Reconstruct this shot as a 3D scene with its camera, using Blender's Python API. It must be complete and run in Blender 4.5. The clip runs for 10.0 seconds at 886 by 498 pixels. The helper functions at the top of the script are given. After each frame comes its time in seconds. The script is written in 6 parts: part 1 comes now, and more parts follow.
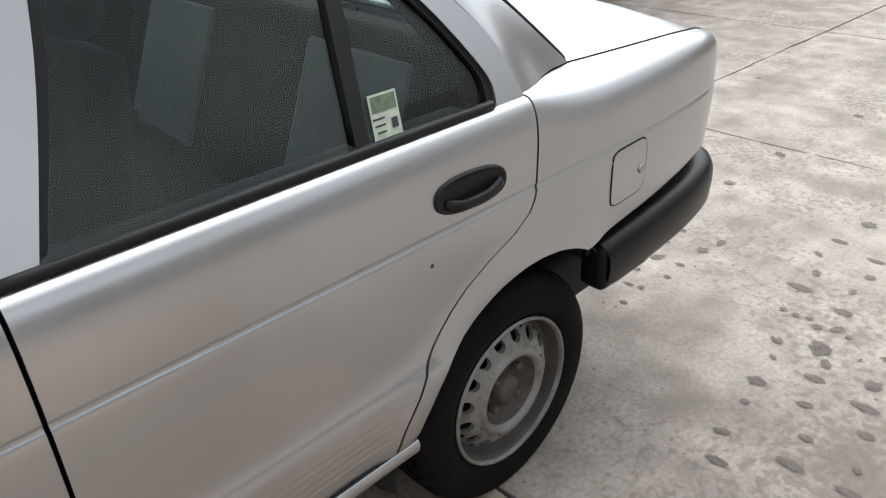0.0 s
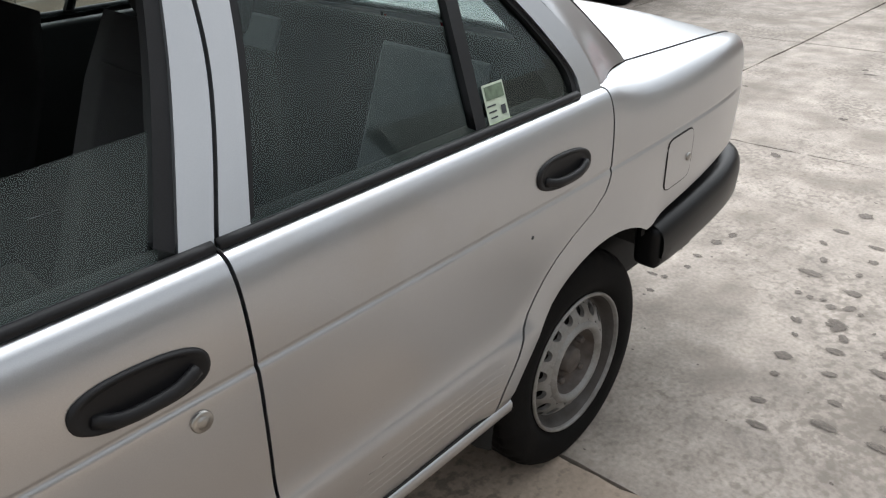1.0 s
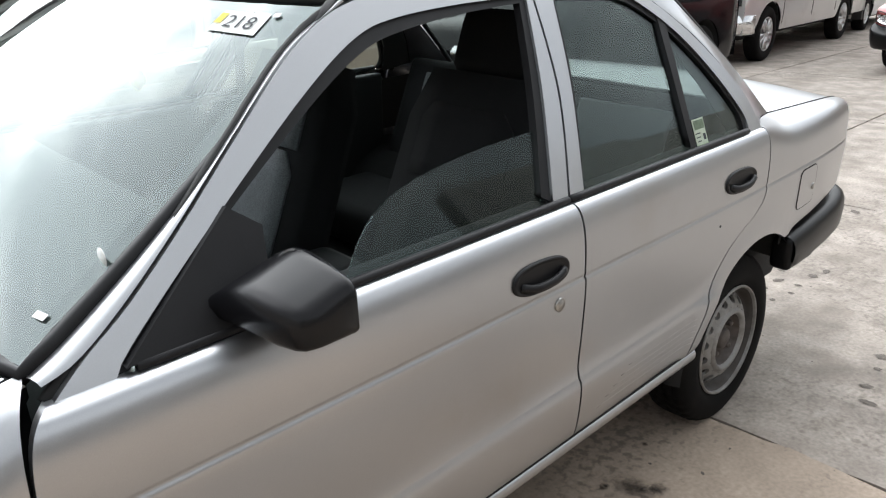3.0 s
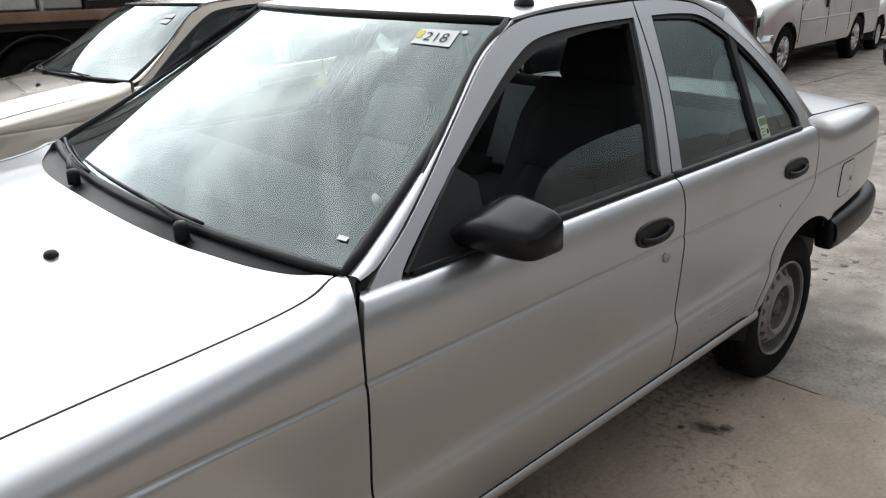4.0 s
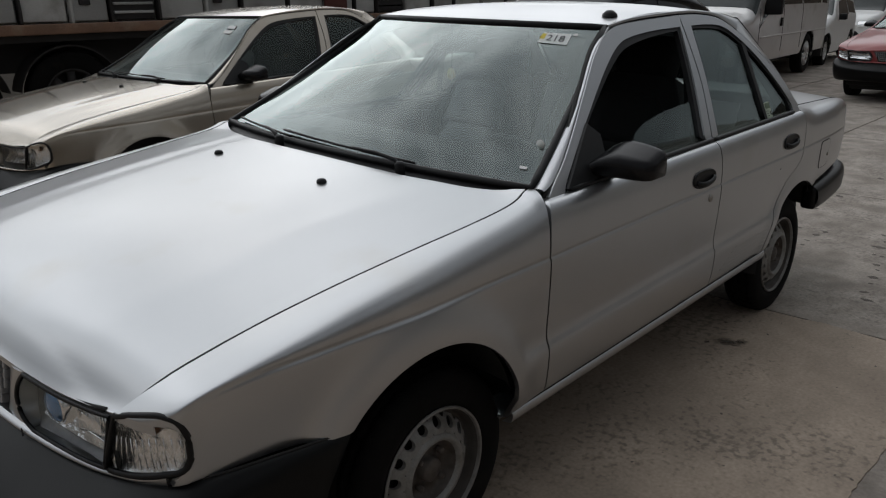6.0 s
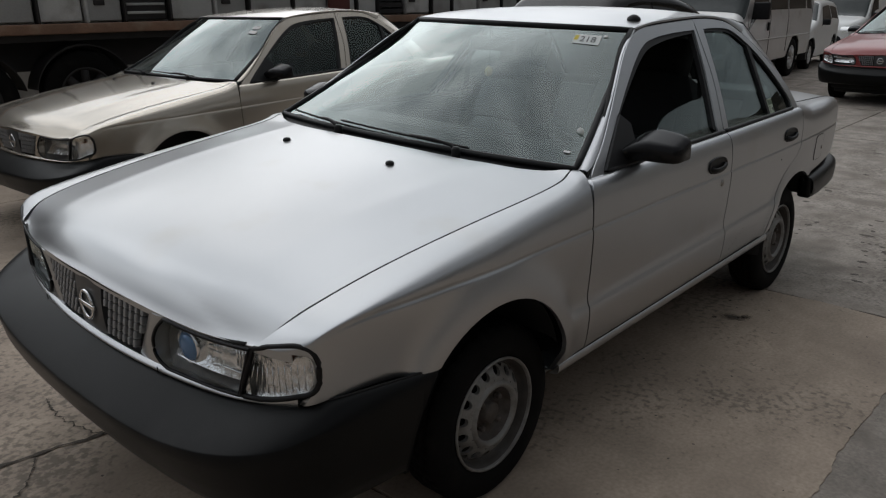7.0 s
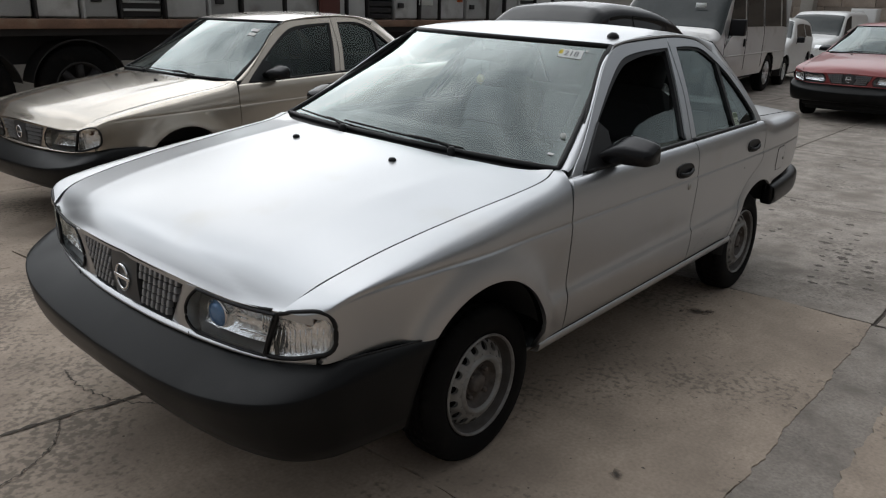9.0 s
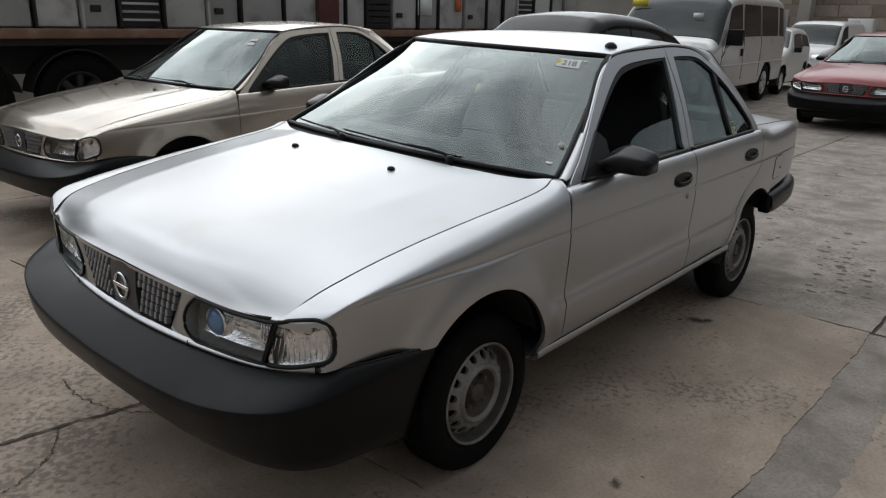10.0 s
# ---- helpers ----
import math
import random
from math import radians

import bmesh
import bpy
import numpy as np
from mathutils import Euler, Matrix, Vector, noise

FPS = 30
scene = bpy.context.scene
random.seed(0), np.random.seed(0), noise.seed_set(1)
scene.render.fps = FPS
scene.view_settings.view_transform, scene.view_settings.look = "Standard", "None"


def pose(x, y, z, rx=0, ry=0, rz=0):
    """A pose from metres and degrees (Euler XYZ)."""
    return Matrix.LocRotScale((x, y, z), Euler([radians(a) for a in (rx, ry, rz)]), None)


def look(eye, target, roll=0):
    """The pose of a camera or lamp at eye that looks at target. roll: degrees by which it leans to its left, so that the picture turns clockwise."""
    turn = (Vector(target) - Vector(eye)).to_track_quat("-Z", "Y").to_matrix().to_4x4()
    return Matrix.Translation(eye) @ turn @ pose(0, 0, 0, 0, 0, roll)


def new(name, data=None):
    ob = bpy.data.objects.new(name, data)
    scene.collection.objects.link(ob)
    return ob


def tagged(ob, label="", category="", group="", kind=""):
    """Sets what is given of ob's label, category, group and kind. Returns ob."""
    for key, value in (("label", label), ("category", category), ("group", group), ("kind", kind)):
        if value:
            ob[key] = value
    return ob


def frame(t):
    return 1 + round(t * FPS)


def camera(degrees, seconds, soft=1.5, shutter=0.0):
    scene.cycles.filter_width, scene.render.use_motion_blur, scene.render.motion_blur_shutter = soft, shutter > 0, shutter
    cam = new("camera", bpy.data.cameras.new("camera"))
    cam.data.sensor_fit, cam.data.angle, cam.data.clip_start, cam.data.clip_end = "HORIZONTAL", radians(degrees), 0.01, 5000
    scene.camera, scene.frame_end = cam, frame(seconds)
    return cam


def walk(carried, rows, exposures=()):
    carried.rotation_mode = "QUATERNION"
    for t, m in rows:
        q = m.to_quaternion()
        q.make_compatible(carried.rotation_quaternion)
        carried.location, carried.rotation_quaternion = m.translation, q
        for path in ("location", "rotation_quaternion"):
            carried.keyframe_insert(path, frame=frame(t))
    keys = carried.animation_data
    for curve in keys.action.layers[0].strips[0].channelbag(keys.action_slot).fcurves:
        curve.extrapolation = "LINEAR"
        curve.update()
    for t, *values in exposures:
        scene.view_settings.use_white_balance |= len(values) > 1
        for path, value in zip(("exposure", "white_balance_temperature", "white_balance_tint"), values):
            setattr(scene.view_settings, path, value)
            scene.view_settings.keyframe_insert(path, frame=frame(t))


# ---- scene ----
cam = camera(61.3, 10.0, 1.2)
PATH = [
    (0, (-0.168, 1.64, 1.383), (-1.372, 0.373, 0.412), -2.5),
    (0.5, (-0.066, 1.606, 1.389), (-1.32, 0.382, 0.425), -1.6),
    (1, (0.121, 1.587, 1.393), (-1.156, 0.362, 0.462), -2.5),
    (1.5, (0.281, 1.598, 1.411), (-0.973, 0.336, 0.497), -2.3),
    (2, (0.489, 1.669, 1.419), (-0.789, 0.384, 0.574), -2.9),
    (2.5, (0.697, 1.72, 1.446), (-0.544, 0.371, 0.647), -3.5),
    (2.7, (0.785, 1.706, 1.448), (-0.466, 0.35, 0.676), -2.9),
    (3.8, (1.377, 1.763, 1.502), (0.092, 0.391, 0.816), -1.8),
    (4, (1.487, 1.81, 1.496), (0.217, 0.426, 0.809), -2.2),
    (4.5, (1.722, 1.857, 1.499), (0.469, 0.454, 0.818), -3.1),
    (5, (2.008, 1.846, 1.503), (0.67, 0.513, 0.842), -3.1),
    (5.5, (2.207, 1.88, 1.518), (0.855, 0.558, 0.866), -2.0),
    (6, (2.404, 1.982, 1.517), (1.043, 0.669, 0.867), -1.6),
    (6.2, (2.47, 2.005, 1.518), (1.122, 0.681, 0.862), -1.8),
    (7.3, (2.888, 2.044, 1.548), (1.467, 0.79, 0.907), -0.6),
    (7.5, (2.931, 2.056, 1.56), (1.496, 0.819, 0.919), -0.3),
    (8, (2.994, 2.115, 1.562), (1.585, 0.858, 0.903), -0.5),
    (8.5, (3.03, 2.172, 1.563), (1.608, 0.926, 0.909), 0.5),
    (9, (3.045, 2.186, 1.57), (1.614, 0.942, 0.936), 0.8),
    (9.5, (3.049, 2.189, 1.569), (1.605, 0.948, 0.956), 0.7),
    (10, (3.048, 2.189, 1.57), (1.609, 0.942, 0.959), 0.8),
]
TIPPED = Matrix.Rotation(0.0128, 4, "Y")
EXPOSURES = [(0, 0.54), (1.0, 0.48), (2.0, 0.50), (2.5, 0.62), (3.8, 0.16), (4.5, -0.68), (5.5, -1.24), (6.2, -1.36), (7.5, -1.38), (8.0, -1.18), (10, -0.95)]
walk(cam, [(t, TIPPED @ look(eye, target, roll)) for t, eye, target, roll in PATH], EXPOSURES)


# ---- world, sun, exposure ----
world = bpy.data.worlds.new("sky")
scene.world = world
world.use_nodes = True
wn, wl = world.node_tree.nodes, world.node_tree.links
wn.clear()
w_out = wn.new("ShaderNodeOutputWorld")
w_bg = wn.new("ShaderNodeBackground")
w_sky = wn.new("ShaderNodeTexSky")
w_sky.sky_type = "NISHITA"
w_sky.sun_disc = False
w_sky.sun_elevation = radians(33)
w_sky.sun_rotation = radians(205)
w_sky.dust_density = 3.0
w_geo = wn.new("ShaderNodeTexCoord")
w_noise = wn.new("ShaderNodeTexNoise")
w_noise.inputs["Scale"].default_value = 4.2
w_noise.inputs["Detail"].default_value = 7
w_noise.inputs["Roughness"].default_value = 0.55
w_ramp = wn.new("ShaderNodeValToRGB")
w_ramp.color_ramp.elements[0].position, w_ramp.color_ramp.elements[0].color = 0.40, (0.61, 0.648, 0.685, 1)
w_ramp.color_ramp.elements[1].position, w_ramp.color_ramp.elements[1].color = 0.60, (0.985, 1.015, 1.05, 1)
# the cloud layer glows round the veiled sun
SUN_DIR = Vector((-0.34, -0.73, 0.59)).normalized()
w_dot = wn.new("ShaderNodeVectorMath")
w_dot.operation = "DOT_PRODUCT"
w_dot.inputs[1].default_value = SUN_DIR
w_glow = wn.new("ShaderNodeMapRange")
w_glow.interpolation_type = "SMOOTHSTEP"
w_glow.inputs["From Min"].default_value, w_glow.inputs["From Max"].default_value = 0.22, 1.0
w_glow.inputs["To Min"].default_value, w_glow.inputs["To Max"].default_value = 9.0, 46.0
w_scale = wn.new("ShaderNodeVectorMath")
w_scale.operation = "SCALE"
w_mix = wn.new("ShaderNodeMixRGB")
w_mix.inputs[0].default_value = 0.88
w_bg.inputs["Strength"].default_value = 0.10
wl.new(w_geo.outputs["Generated"], w_noise.inputs["Vector"])
wl.new(w_geo.outputs["Generated"], w_dot.inputs[0])
wl.new(w_dot.outputs["Value"], w_glow.inputs["Value"])
wl.new(w_noise.outputs["Fac"], w_ramp.inputs[0])
wl.new(w_ramp.outputs[0], w_scale.inputs[0])
wl.new(w_glow.outputs[0], w_scale.inputs["Scale"])
wl.new(w_sky.outputs[0], w_mix.inputs[1])
wl.new(w_scale.outputs[0], w_mix.inputs[2])
wl.new(w_mix.outputs[0], w_bg.inputs[0])
wl.new(w_bg.outputs[0], w_out.inputs[0])

sun_data = bpy.data.lights.new("sun", "SUN")
sun_data.energy, sun_data.angle, sun_data.color = 0.5, radians(110), (1.0, 0.96, 0.9)
sun = new("sun", sun_data)
sun.matrix_world = look(SUN_DIR * 20, (0, 0, 0))


# ---- materials ----
def mat(name, base, rough=0.5, metal=0.0, coat=0.0, vary=0.0, scale=8.0, grain=0.0, grain_scale=120.0, bump=0.0, bump_scale=150.0, dirt=None, dirt_amount=0.0, dirt_scale=3.0, spec=0.5, emit=0.0, island=0.0, speck=None):
    """A procedural surface: base colour with slow and fine variation, a second dirt tone, and a fine relief."""
    m = bpy.data.materials.new(name)
    m.use_nodes = True
    n, l = m.node_tree.nodes, m.node_tree.links
    p = n["Principled BSDF"]
    p.inputs["Roughness"].default_value, p.inputs["Metallic"].default_value = rough, metal
    p.inputs["Coat Weight"].default_value, p.inputs["Coat Roughness"].default_value = coat, 0.05
    p.inputs["Specular IOR Level"].default_value = spec
    tc = n.new("ShaderNodeTexCoord")
    rgb = n.new("ShaderNodeRGB")
    rgb.outputs[0].default_value = (*base, 1)
    col = rgb.outputs[0]

    def tex(s, detail=5.0):
        t = n.new("ShaderNodeTexNoise")
        t.inputs["Scale"].default_value, t.inputs["Detail"].default_value = s, detail
        l.new(tc.outputs["Object"], t.inputs["Vector"])
        return t.outputs["Fac"]

    def scaled(colour, fac, amount):
        mr = n.new("ShaderNodeMapRange")
        mr.inputs["From Min"].default_value, mr.inputs["From Max"].default_value = 0.25, 0.75
        mr.inputs["To Min"].default_value, mr.inputs["To Max"].default_value = 1 - amount, 1 + amount
        l.new(fac, mr.inputs["Value"])
        mx = n.new("ShaderNodeVectorMath")
        mx.operation = "SCALE"
        l.new(colour, mx.inputs[0])
        l.new(mr.outputs[0], mx.inputs["Scale"])
        return mx.outputs[0]

    if vary:
        col = scaled(col, tex(scale), vary)
    if grain:
        col = scaled(col, tex(grain_scale, 2.0), grain)
    if island:
        oi = n.new("ShaderNodeObjectInfo")
        col = scaled(col, oi.outputs["Random"], island)
    if dirt:
        rp = n.new("ShaderNodeMapRange")
        rp.inputs["From Min"].default_value, rp.inputs["From Max"].default_value = 0.62 - 0.3 * dirt_amount, 0.72
        rp.inputs["To Max"].default_value = min(1.0, 0.35 + dirt_amount)
        l.new(tex(dirt_scale, 8.0), rp.inputs["Value"])
        mx = n.new("ShaderNodeMixRGB")
        mx.inputs[2].default_value = (*dirt, 1)
        l.new(rp.outputs[0], mx.inputs[0])
        l.new(col, mx.inputs[1])
        col = mx.outputs[0]
    if speck:
        # small scattered marks, thicker in some places than in others
        where, fine, both = tex(1.3, 3.0), tex(speck[1], 3.0), n.new("ShaderNodeMath")
        both.operation = "MULTIPLY"
        l.new(where, both.inputs[0])
        l.new(fine, both.inputs[1])
        rp = n.new("ShaderNodeMapRange")
        rp.inputs["From Min"].default_value, rp.inputs["From Max"].default_value = 0.275, 0.37
        rp.inputs["To Max"].default_value = 0.62
        l.new(both.outputs[0], rp.inputs["Value"])
        mx = n.new("ShaderNodeMixRGB")
        mx.inputs[2].default_value = (*speck[0], 1)
        l.new(rp.outputs[0], mx.inputs[0])
        l.new(col, mx.inputs[1])
        col = mx.outputs[0]
    l.new(col, p.inputs["Base Color"])
    if bump:
        b = n.new("ShaderNodeBump")
        b.inputs["Strength"].default_value, b.inputs["Distance"].default_value = bump, 0.01
        l.new(tex(bump_scale, 4.0), b.inputs["Height"])
        l.new(b.outputs[0], p.inputs["Normal"])
    if emit:
        p.inputs["Emission Color"].default_value, p.inputs["Emission Strength"].default_value = (*base, 1), emit
    return m


def faded(m, spread=0.5):
    """Lets a stain thin out unevenly towards its rim."""
    n, l = m.node_tree.nodes, m.node_tree.links
    p = n["Principled BSDF"]
    tc, off, sc, ln = n.new("ShaderNodeTexCoord"), n.new("ShaderNodeVectorMath"), n.new("ShaderNodeVectorMath"), n.new("ShaderNodeVectorMath")
    off.operation, off.inputs[1].default_value = "SUBTRACT", (0.5, 0.5, 0.5)
    sc.operation, sc.inputs[1].default_value = "MULTIPLY", (2.0, 2.0, 0.0)
    ln.operation = "LENGTH"
    t, add, mr = n.new("ShaderNodeTexNoise"), n.new("ShaderNodeMath"), n.new("ShaderNodeMapRange")
    t.inputs["Scale"].default_value, t.inputs["Detail"].default_value = 45.0, 4.0
    add.operation = "ADD"
    mr.interpolation_type = "SMOOTHSTEP"
    mr.inputs["From Min"].default_value, mr.inputs["From Max"].default_value = 1.30 - spread, 1.42
    mr.inputs["To Min"].default_value, mr.inputs["To Max"].default_value = 0.80, 0.0
    l.new(tc.outputs["Generated"], off.inputs[0])
    l.new(off.outputs[0], sc.inputs[0])
    l.new(sc.outputs[0], ln.inputs[0])
    l.new(tc.outputs["Object"], t.inputs["Vector"])
    l.new(ln.outputs["Value"], add.inputs[0])
    l.new(t.outputs["Fac"], add.inputs[1])
    l.new(add.outputs[0], mr.inputs["Value"])
    l.new(mr.outputs[0], p.inputs["Alpha"])
    return m


def glass(name, tint, bare=0.045, rough=0.0, dust=0.0, rise=4.2):
    """Window glass: clear and tinted where seen through, with a reflection that grows at a grazing angle, and a film of dust."""
    m = bpy.data.materials.new(name)
    m.use_nodes = True
    n, l = m.node_tree.nodes, m.node_tree.links
    n.clear()
    out, mix = n.new("ShaderNodeOutputMaterial"), n.new("ShaderNodeMixShader")
    clear, shine, lw = n.new("ShaderNodeBsdfTransparent"), n.new("ShaderNodeBsdfGlossy"), n.new("ShaderNodeLayerWeight")
    clear.inputs[0].default_value = (*tint, 1)
    shine.inputs["Roughness"].default_value = rough
    shine.inputs[0].default_value = (0.90, 0.99, 0.98, 1)
    lw.inputs["Blend"].default_value = 0.5
    power = n.new("ShaderNodeMath")
    power.operation, power.inputs[1].default_value = "POWER", rise
    ramp = n.new("ShaderNodeMapRange")
    ramp.inputs["To Min"].default_value, ramp.inputs["To Max"].default_value = bare, 1.0
    l.new(lw.outputs["Facing"], power.inputs[0])
    l.new(power.outputs[0], ramp.inputs["Value"])
    l.new(ramp.outputs[0], mix.inputs[0])
    l.new(clear.outputs[0], mix.inputs[1])
    l.new(shine.outputs[0], mix.inputs[2])
    last = mix.outputs[0]
    if dust:
        film, over = n.new("ShaderNodeBsdfDiffuse"), n.new("ShaderNodeMixShader")
        film.inputs[0].default_value = (0.45, 0.45, 0.44, 1)
        tc, noise_tex = n.new("ShaderNodeTexCoord"), n.new("ShaderNodeTexNoise")
        noise_tex.inputs["Scale"].default_value, noise_tex.inputs["Detail"].default_value = 5.0, 6.0
        amount = n.new("ShaderNodeMapRange")
        amount.inputs["From Min"].default_value, amount.inputs["From Max"].default_value = 0.3, 0.75
        amount.inputs["To Min"].default_value, amount.inputs["To Max"].default_value = dust * 0.4, dust * 1.6
        l.new(tc.outputs["Object"], noise_tex.inputs["Vector"])
        l.new(noise_tex.outputs["Fac"], amount.inputs["Value"])
        l.new(amount.outputs[0], over.inputs[0])
        l.new(last, over.inputs[1])
        l.new(film.outputs[0], over.inputs[2])
        last = over.outputs[0]
    l.new(last, out.inputs[0])
    return m


SILVER = mat("silver_paint", (0.415, 0.423, 0.436), 0.285, 0.92, 0.35, vary=0.03, scale=3, grain=0.05, grain_scale=900, dirt=(0.36, 0.34, 0.31), dirt_amount=0.04, dirt_scale=2.6)
TAN = mat("champagne_paint", (0.46, 0.412, 0.350), 0.23, 0.7, 0.7, vary=0.04, scale=3, grain=0.05, grain_scale=900, dirt=(0.33, 0.28, 0.21), dirt_amount=0.1)
RED = mat("faded_red_paint", (0.26, 0.045, 0.045), 0.34, 0.1, 0.5, vary=0.06, scale=3, grain=0.04, grain_scale=900)
BLACK_TRIM = mat("black_plastic", (0.010, 0.010, 0.011), 0.45, vary=0.15, scale=14, grain=0.15, grain_scale=500, spec=0.22, bump=0.008, bump_scale=900)
FRIT = mat("dark_glass_print", (0.020, 0.020, 0.021), 0.7, vary=0.15, scale=20, spec=0.1)
GLOSS_BLACK = mat("satin_black_plastic", (0.005, 0.005, 0.006), 0.24, spec=0.25, vary=0.15, scale=14, grain=0.1, grain_scale=500)
BUMPER = mat("unpainted_bumper_plastic", (0.0055, 0.0057, 0.0061), 0.33, vary=0.2, scale=6, grain=0.2, grain_scale=700, bump=0.008, bump_scale=1100, spec=0.15, dirt=(0.015, 0.0145, 0.014), dirt_amount=0.1, dirt_scale=5)
RUBBER = mat("tyre_rubber", (0.0065, 0.0062, 0.0062), 0.8, vary=0.25, scale=9, grain=0.2, grain_scale=200, bump=0.03, bump_scale=260, spec=0.1, dirt=(0.018, 0.0155, 0.0135), dirt_amount=0.25, dirt_scale=7)
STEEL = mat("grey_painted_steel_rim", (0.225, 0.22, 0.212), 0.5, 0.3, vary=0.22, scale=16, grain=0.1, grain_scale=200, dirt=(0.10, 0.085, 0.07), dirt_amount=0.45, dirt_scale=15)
# rim steel darkened both for grime and for the shade inside the well
STEEL_DIRTY_SHADED = mat("grimy_shaded_rim_steel", (0.075, 0.070, 0.066), 0.65, 0.3, vary=0.2, scale=14, grain=0.15, grain_scale=200, dirt=(0.05, 0.04, 0.034), dirt_amount=0.5, dirt_scale=11)
RUST = mat("rusty_hub", (0.085, 0.073, 0.066), 0.65, 0.3, vary=0.4, scale=30, dirt=(0.055, 0.038, 0.028), dirt_amount=0.45, dirt_scale=25)
DARK = mat("dark_underbody_and_shade", (0.012, 0.012, 0.012), 0.9, vary=0.2)
# near-black that stands for the shade in seams, gaps and recesses
SEAM = mat("seam_gap_shade", (0.01, 0.01, 0.01), 0.8, vary=0.2)
CLOTH = mat("grey_speckled_cloth", (0.17, 0.18, 0.19), 0.95, grain=0.55, grain_scale=330, vary=0.1, scale=20, bump=0.25, bump_scale=420)
CLOTH_DARK = mat("charcoal_cloth", (0.009, 0.009, 0.010), 0.95, grain=0.3, grain_scale=300, vary=0.1, scale=20, bump=0.2, bump_scale=420)
VINYL = mat("dark_grey_vinyl", (0.014, 0.015, 0.016), 0.75, vary=0.12, grain=0.2, grain_scale=400, bump=0.1, bump_scale=500)
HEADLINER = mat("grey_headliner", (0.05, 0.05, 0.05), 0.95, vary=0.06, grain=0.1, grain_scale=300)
CHROME = mat("bright_metal", (0.75, 0.75, 0.75), 0.12, 1.0, vary=0.05)
REFLECTOR = mat("lamp_reflector", (0.80, 0.80, 0.80), 0.14, 0.97, vary=0.15, scale=40, bump=0.35, bump_scale=38)
LAMP_BOWL = mat("silvered_lamp_bowl", (0.84, 0.83, 0.82), 0.17, 0.92, vary=0.15, scale=45, bump=0.75, bump_scale=34)
GRILLE_GREY = mat("grey_grille_plastic", (0.26, 0.26, 0.265), 0.35, 0.3, vary=0.1, scale=30)
GRILLE_DARK = mat("dark_grille_plate", (0.055, 0.056, 0.058), 0.38, 0.2, vary=0.12, scale=30)
LAMP_DARK = mat("dark_lamp_bezel", (0.12, 0.12, 0.122), 0.28, 0.6, vary=0.2, scale=40)
BULB = mat("dark_amber_glass", (0.12, 0.055, 0.03), 0.2, vary=0.2, scale=60)
BUTTON = mat("dull_metal", (0.36, 0.35, 0.33), 0.3, 0.9, vary=0.1, scale=60)
WHITE_PLASTIC = mat("white_sticker_paper", (0.72, 0.74, 0.72), 0.6, vary=0.04, scale=40)
YELLOW = mat("yellow_paper", (0.65, 0.52, 0.05), 0.6, vary=0.06, scale=40)
GREEN_PAPER = mat("green_paper", (0.42, 0.55, 0.30), 0.6, vary=0.15, scale=60)
PERMIT = mat("pale_green_paper", (0.42, 0.48, 0.38), 0.6, vary=0.15, scale=70)
PICTURE = mat("dark_green_print", (0.10, 0.14, 0.09), 0.6, vary=0.4, scale=90)
INK = mat("printed_ink", (0.03, 0.035, 0.04), 0.7, vary=0.05)
BUCKLE = mat("red_buckle_plastic", (0.35, 0.02, 0.015), 0.4, vary=0.05)
LENS_BLUE = mat("blue_tinted_projector_lens", (0.10, 0.22, 0.42), 0.06, 0.3, 0.6, vary=0.1)
AMBER = mat("red_tail_lens", (0.35, 0.02, 0.02), 0.15, coat=0.6, vary=0.05)
WS_GLASS = glass("windshield_glass", (0.60, 0.69, 0.67), 0.06, 0.0, 0.0, 2.9)
SIDE_GLASS = glass("side_glass", (0.74, 0.78, 0.77), 0.026)
REAR_GLASS = glass("rear_glass", (0.24, 0.27, 0.26), 0.08, 0.0, 0.0)
LAMP_GLASS = glass("clear_lamp_lens", (0.96, 0.97, 0.98), 0.045, 0.0, 0.0, 6.5)


# ---- mesh helpers ----
def curve(*knots):
    """A smooth function through (x, value) pairs that does not overshoot."""
    xs = np.array([k[0] for k in knots], float)
    ys = np.array([k[1] for k in knots], float)
    h = np.diff(xs)
    d = np.diff(ys) / h
    m = np.zeros(len(xs))
    m[0], m[-1] = d[0], d[-1]
    for i in range(1, len(xs) - 1):
        if d[i - 1] * d[i] > 0:
            w1, w2 = 2 * h[i] + h[i - 1], h[i] + 2 * h[i - 1]
            m[i] = (w1 + w2) / (w1 / d[i - 1] + w2 / d[i])

    def f(x):
        if x <= xs[0]:
            return float(ys[0])
        if x >= xs[-1]:
            return float(ys[-1])
        i = int(np.searchsorted(xs, x) - 1)
        t = (x - xs[i]) / h[i]
        return float((1 + 2 * t) * (1 - t) ** 2 * ys[i] + t * (1 - t) ** 2 * h[i] * m[i] + t * t * (3 - 2 * t) * ys[i + 1] + t * t * (t - 1) * h[i] * m[i + 1])

    return f


def part(name, bm, material, parent=None, label="", smooth=True):
    """Links a bmesh as one mesh object under a thing or a part."""
    me = bpy.data.meshes.new(name)
    bm.to_mesh(me)
    bm.free()
    if smooth:
        for f in me.polygons:
            f.use_smooth = True
    for m in material if isinstance(material, (list, tuple)) else (material,):
        me.materials.append(m)
    ob = new(name, me)
    ob.parent = parent
    if label:
        ob["label"] = label
    return ob


def thing(name, label, category, group="", kind="", at=None):
    ob = new(name)
    if at is not None:
        ob.matrix_basis = at
    return tagged(ob, label, category, group, kind)


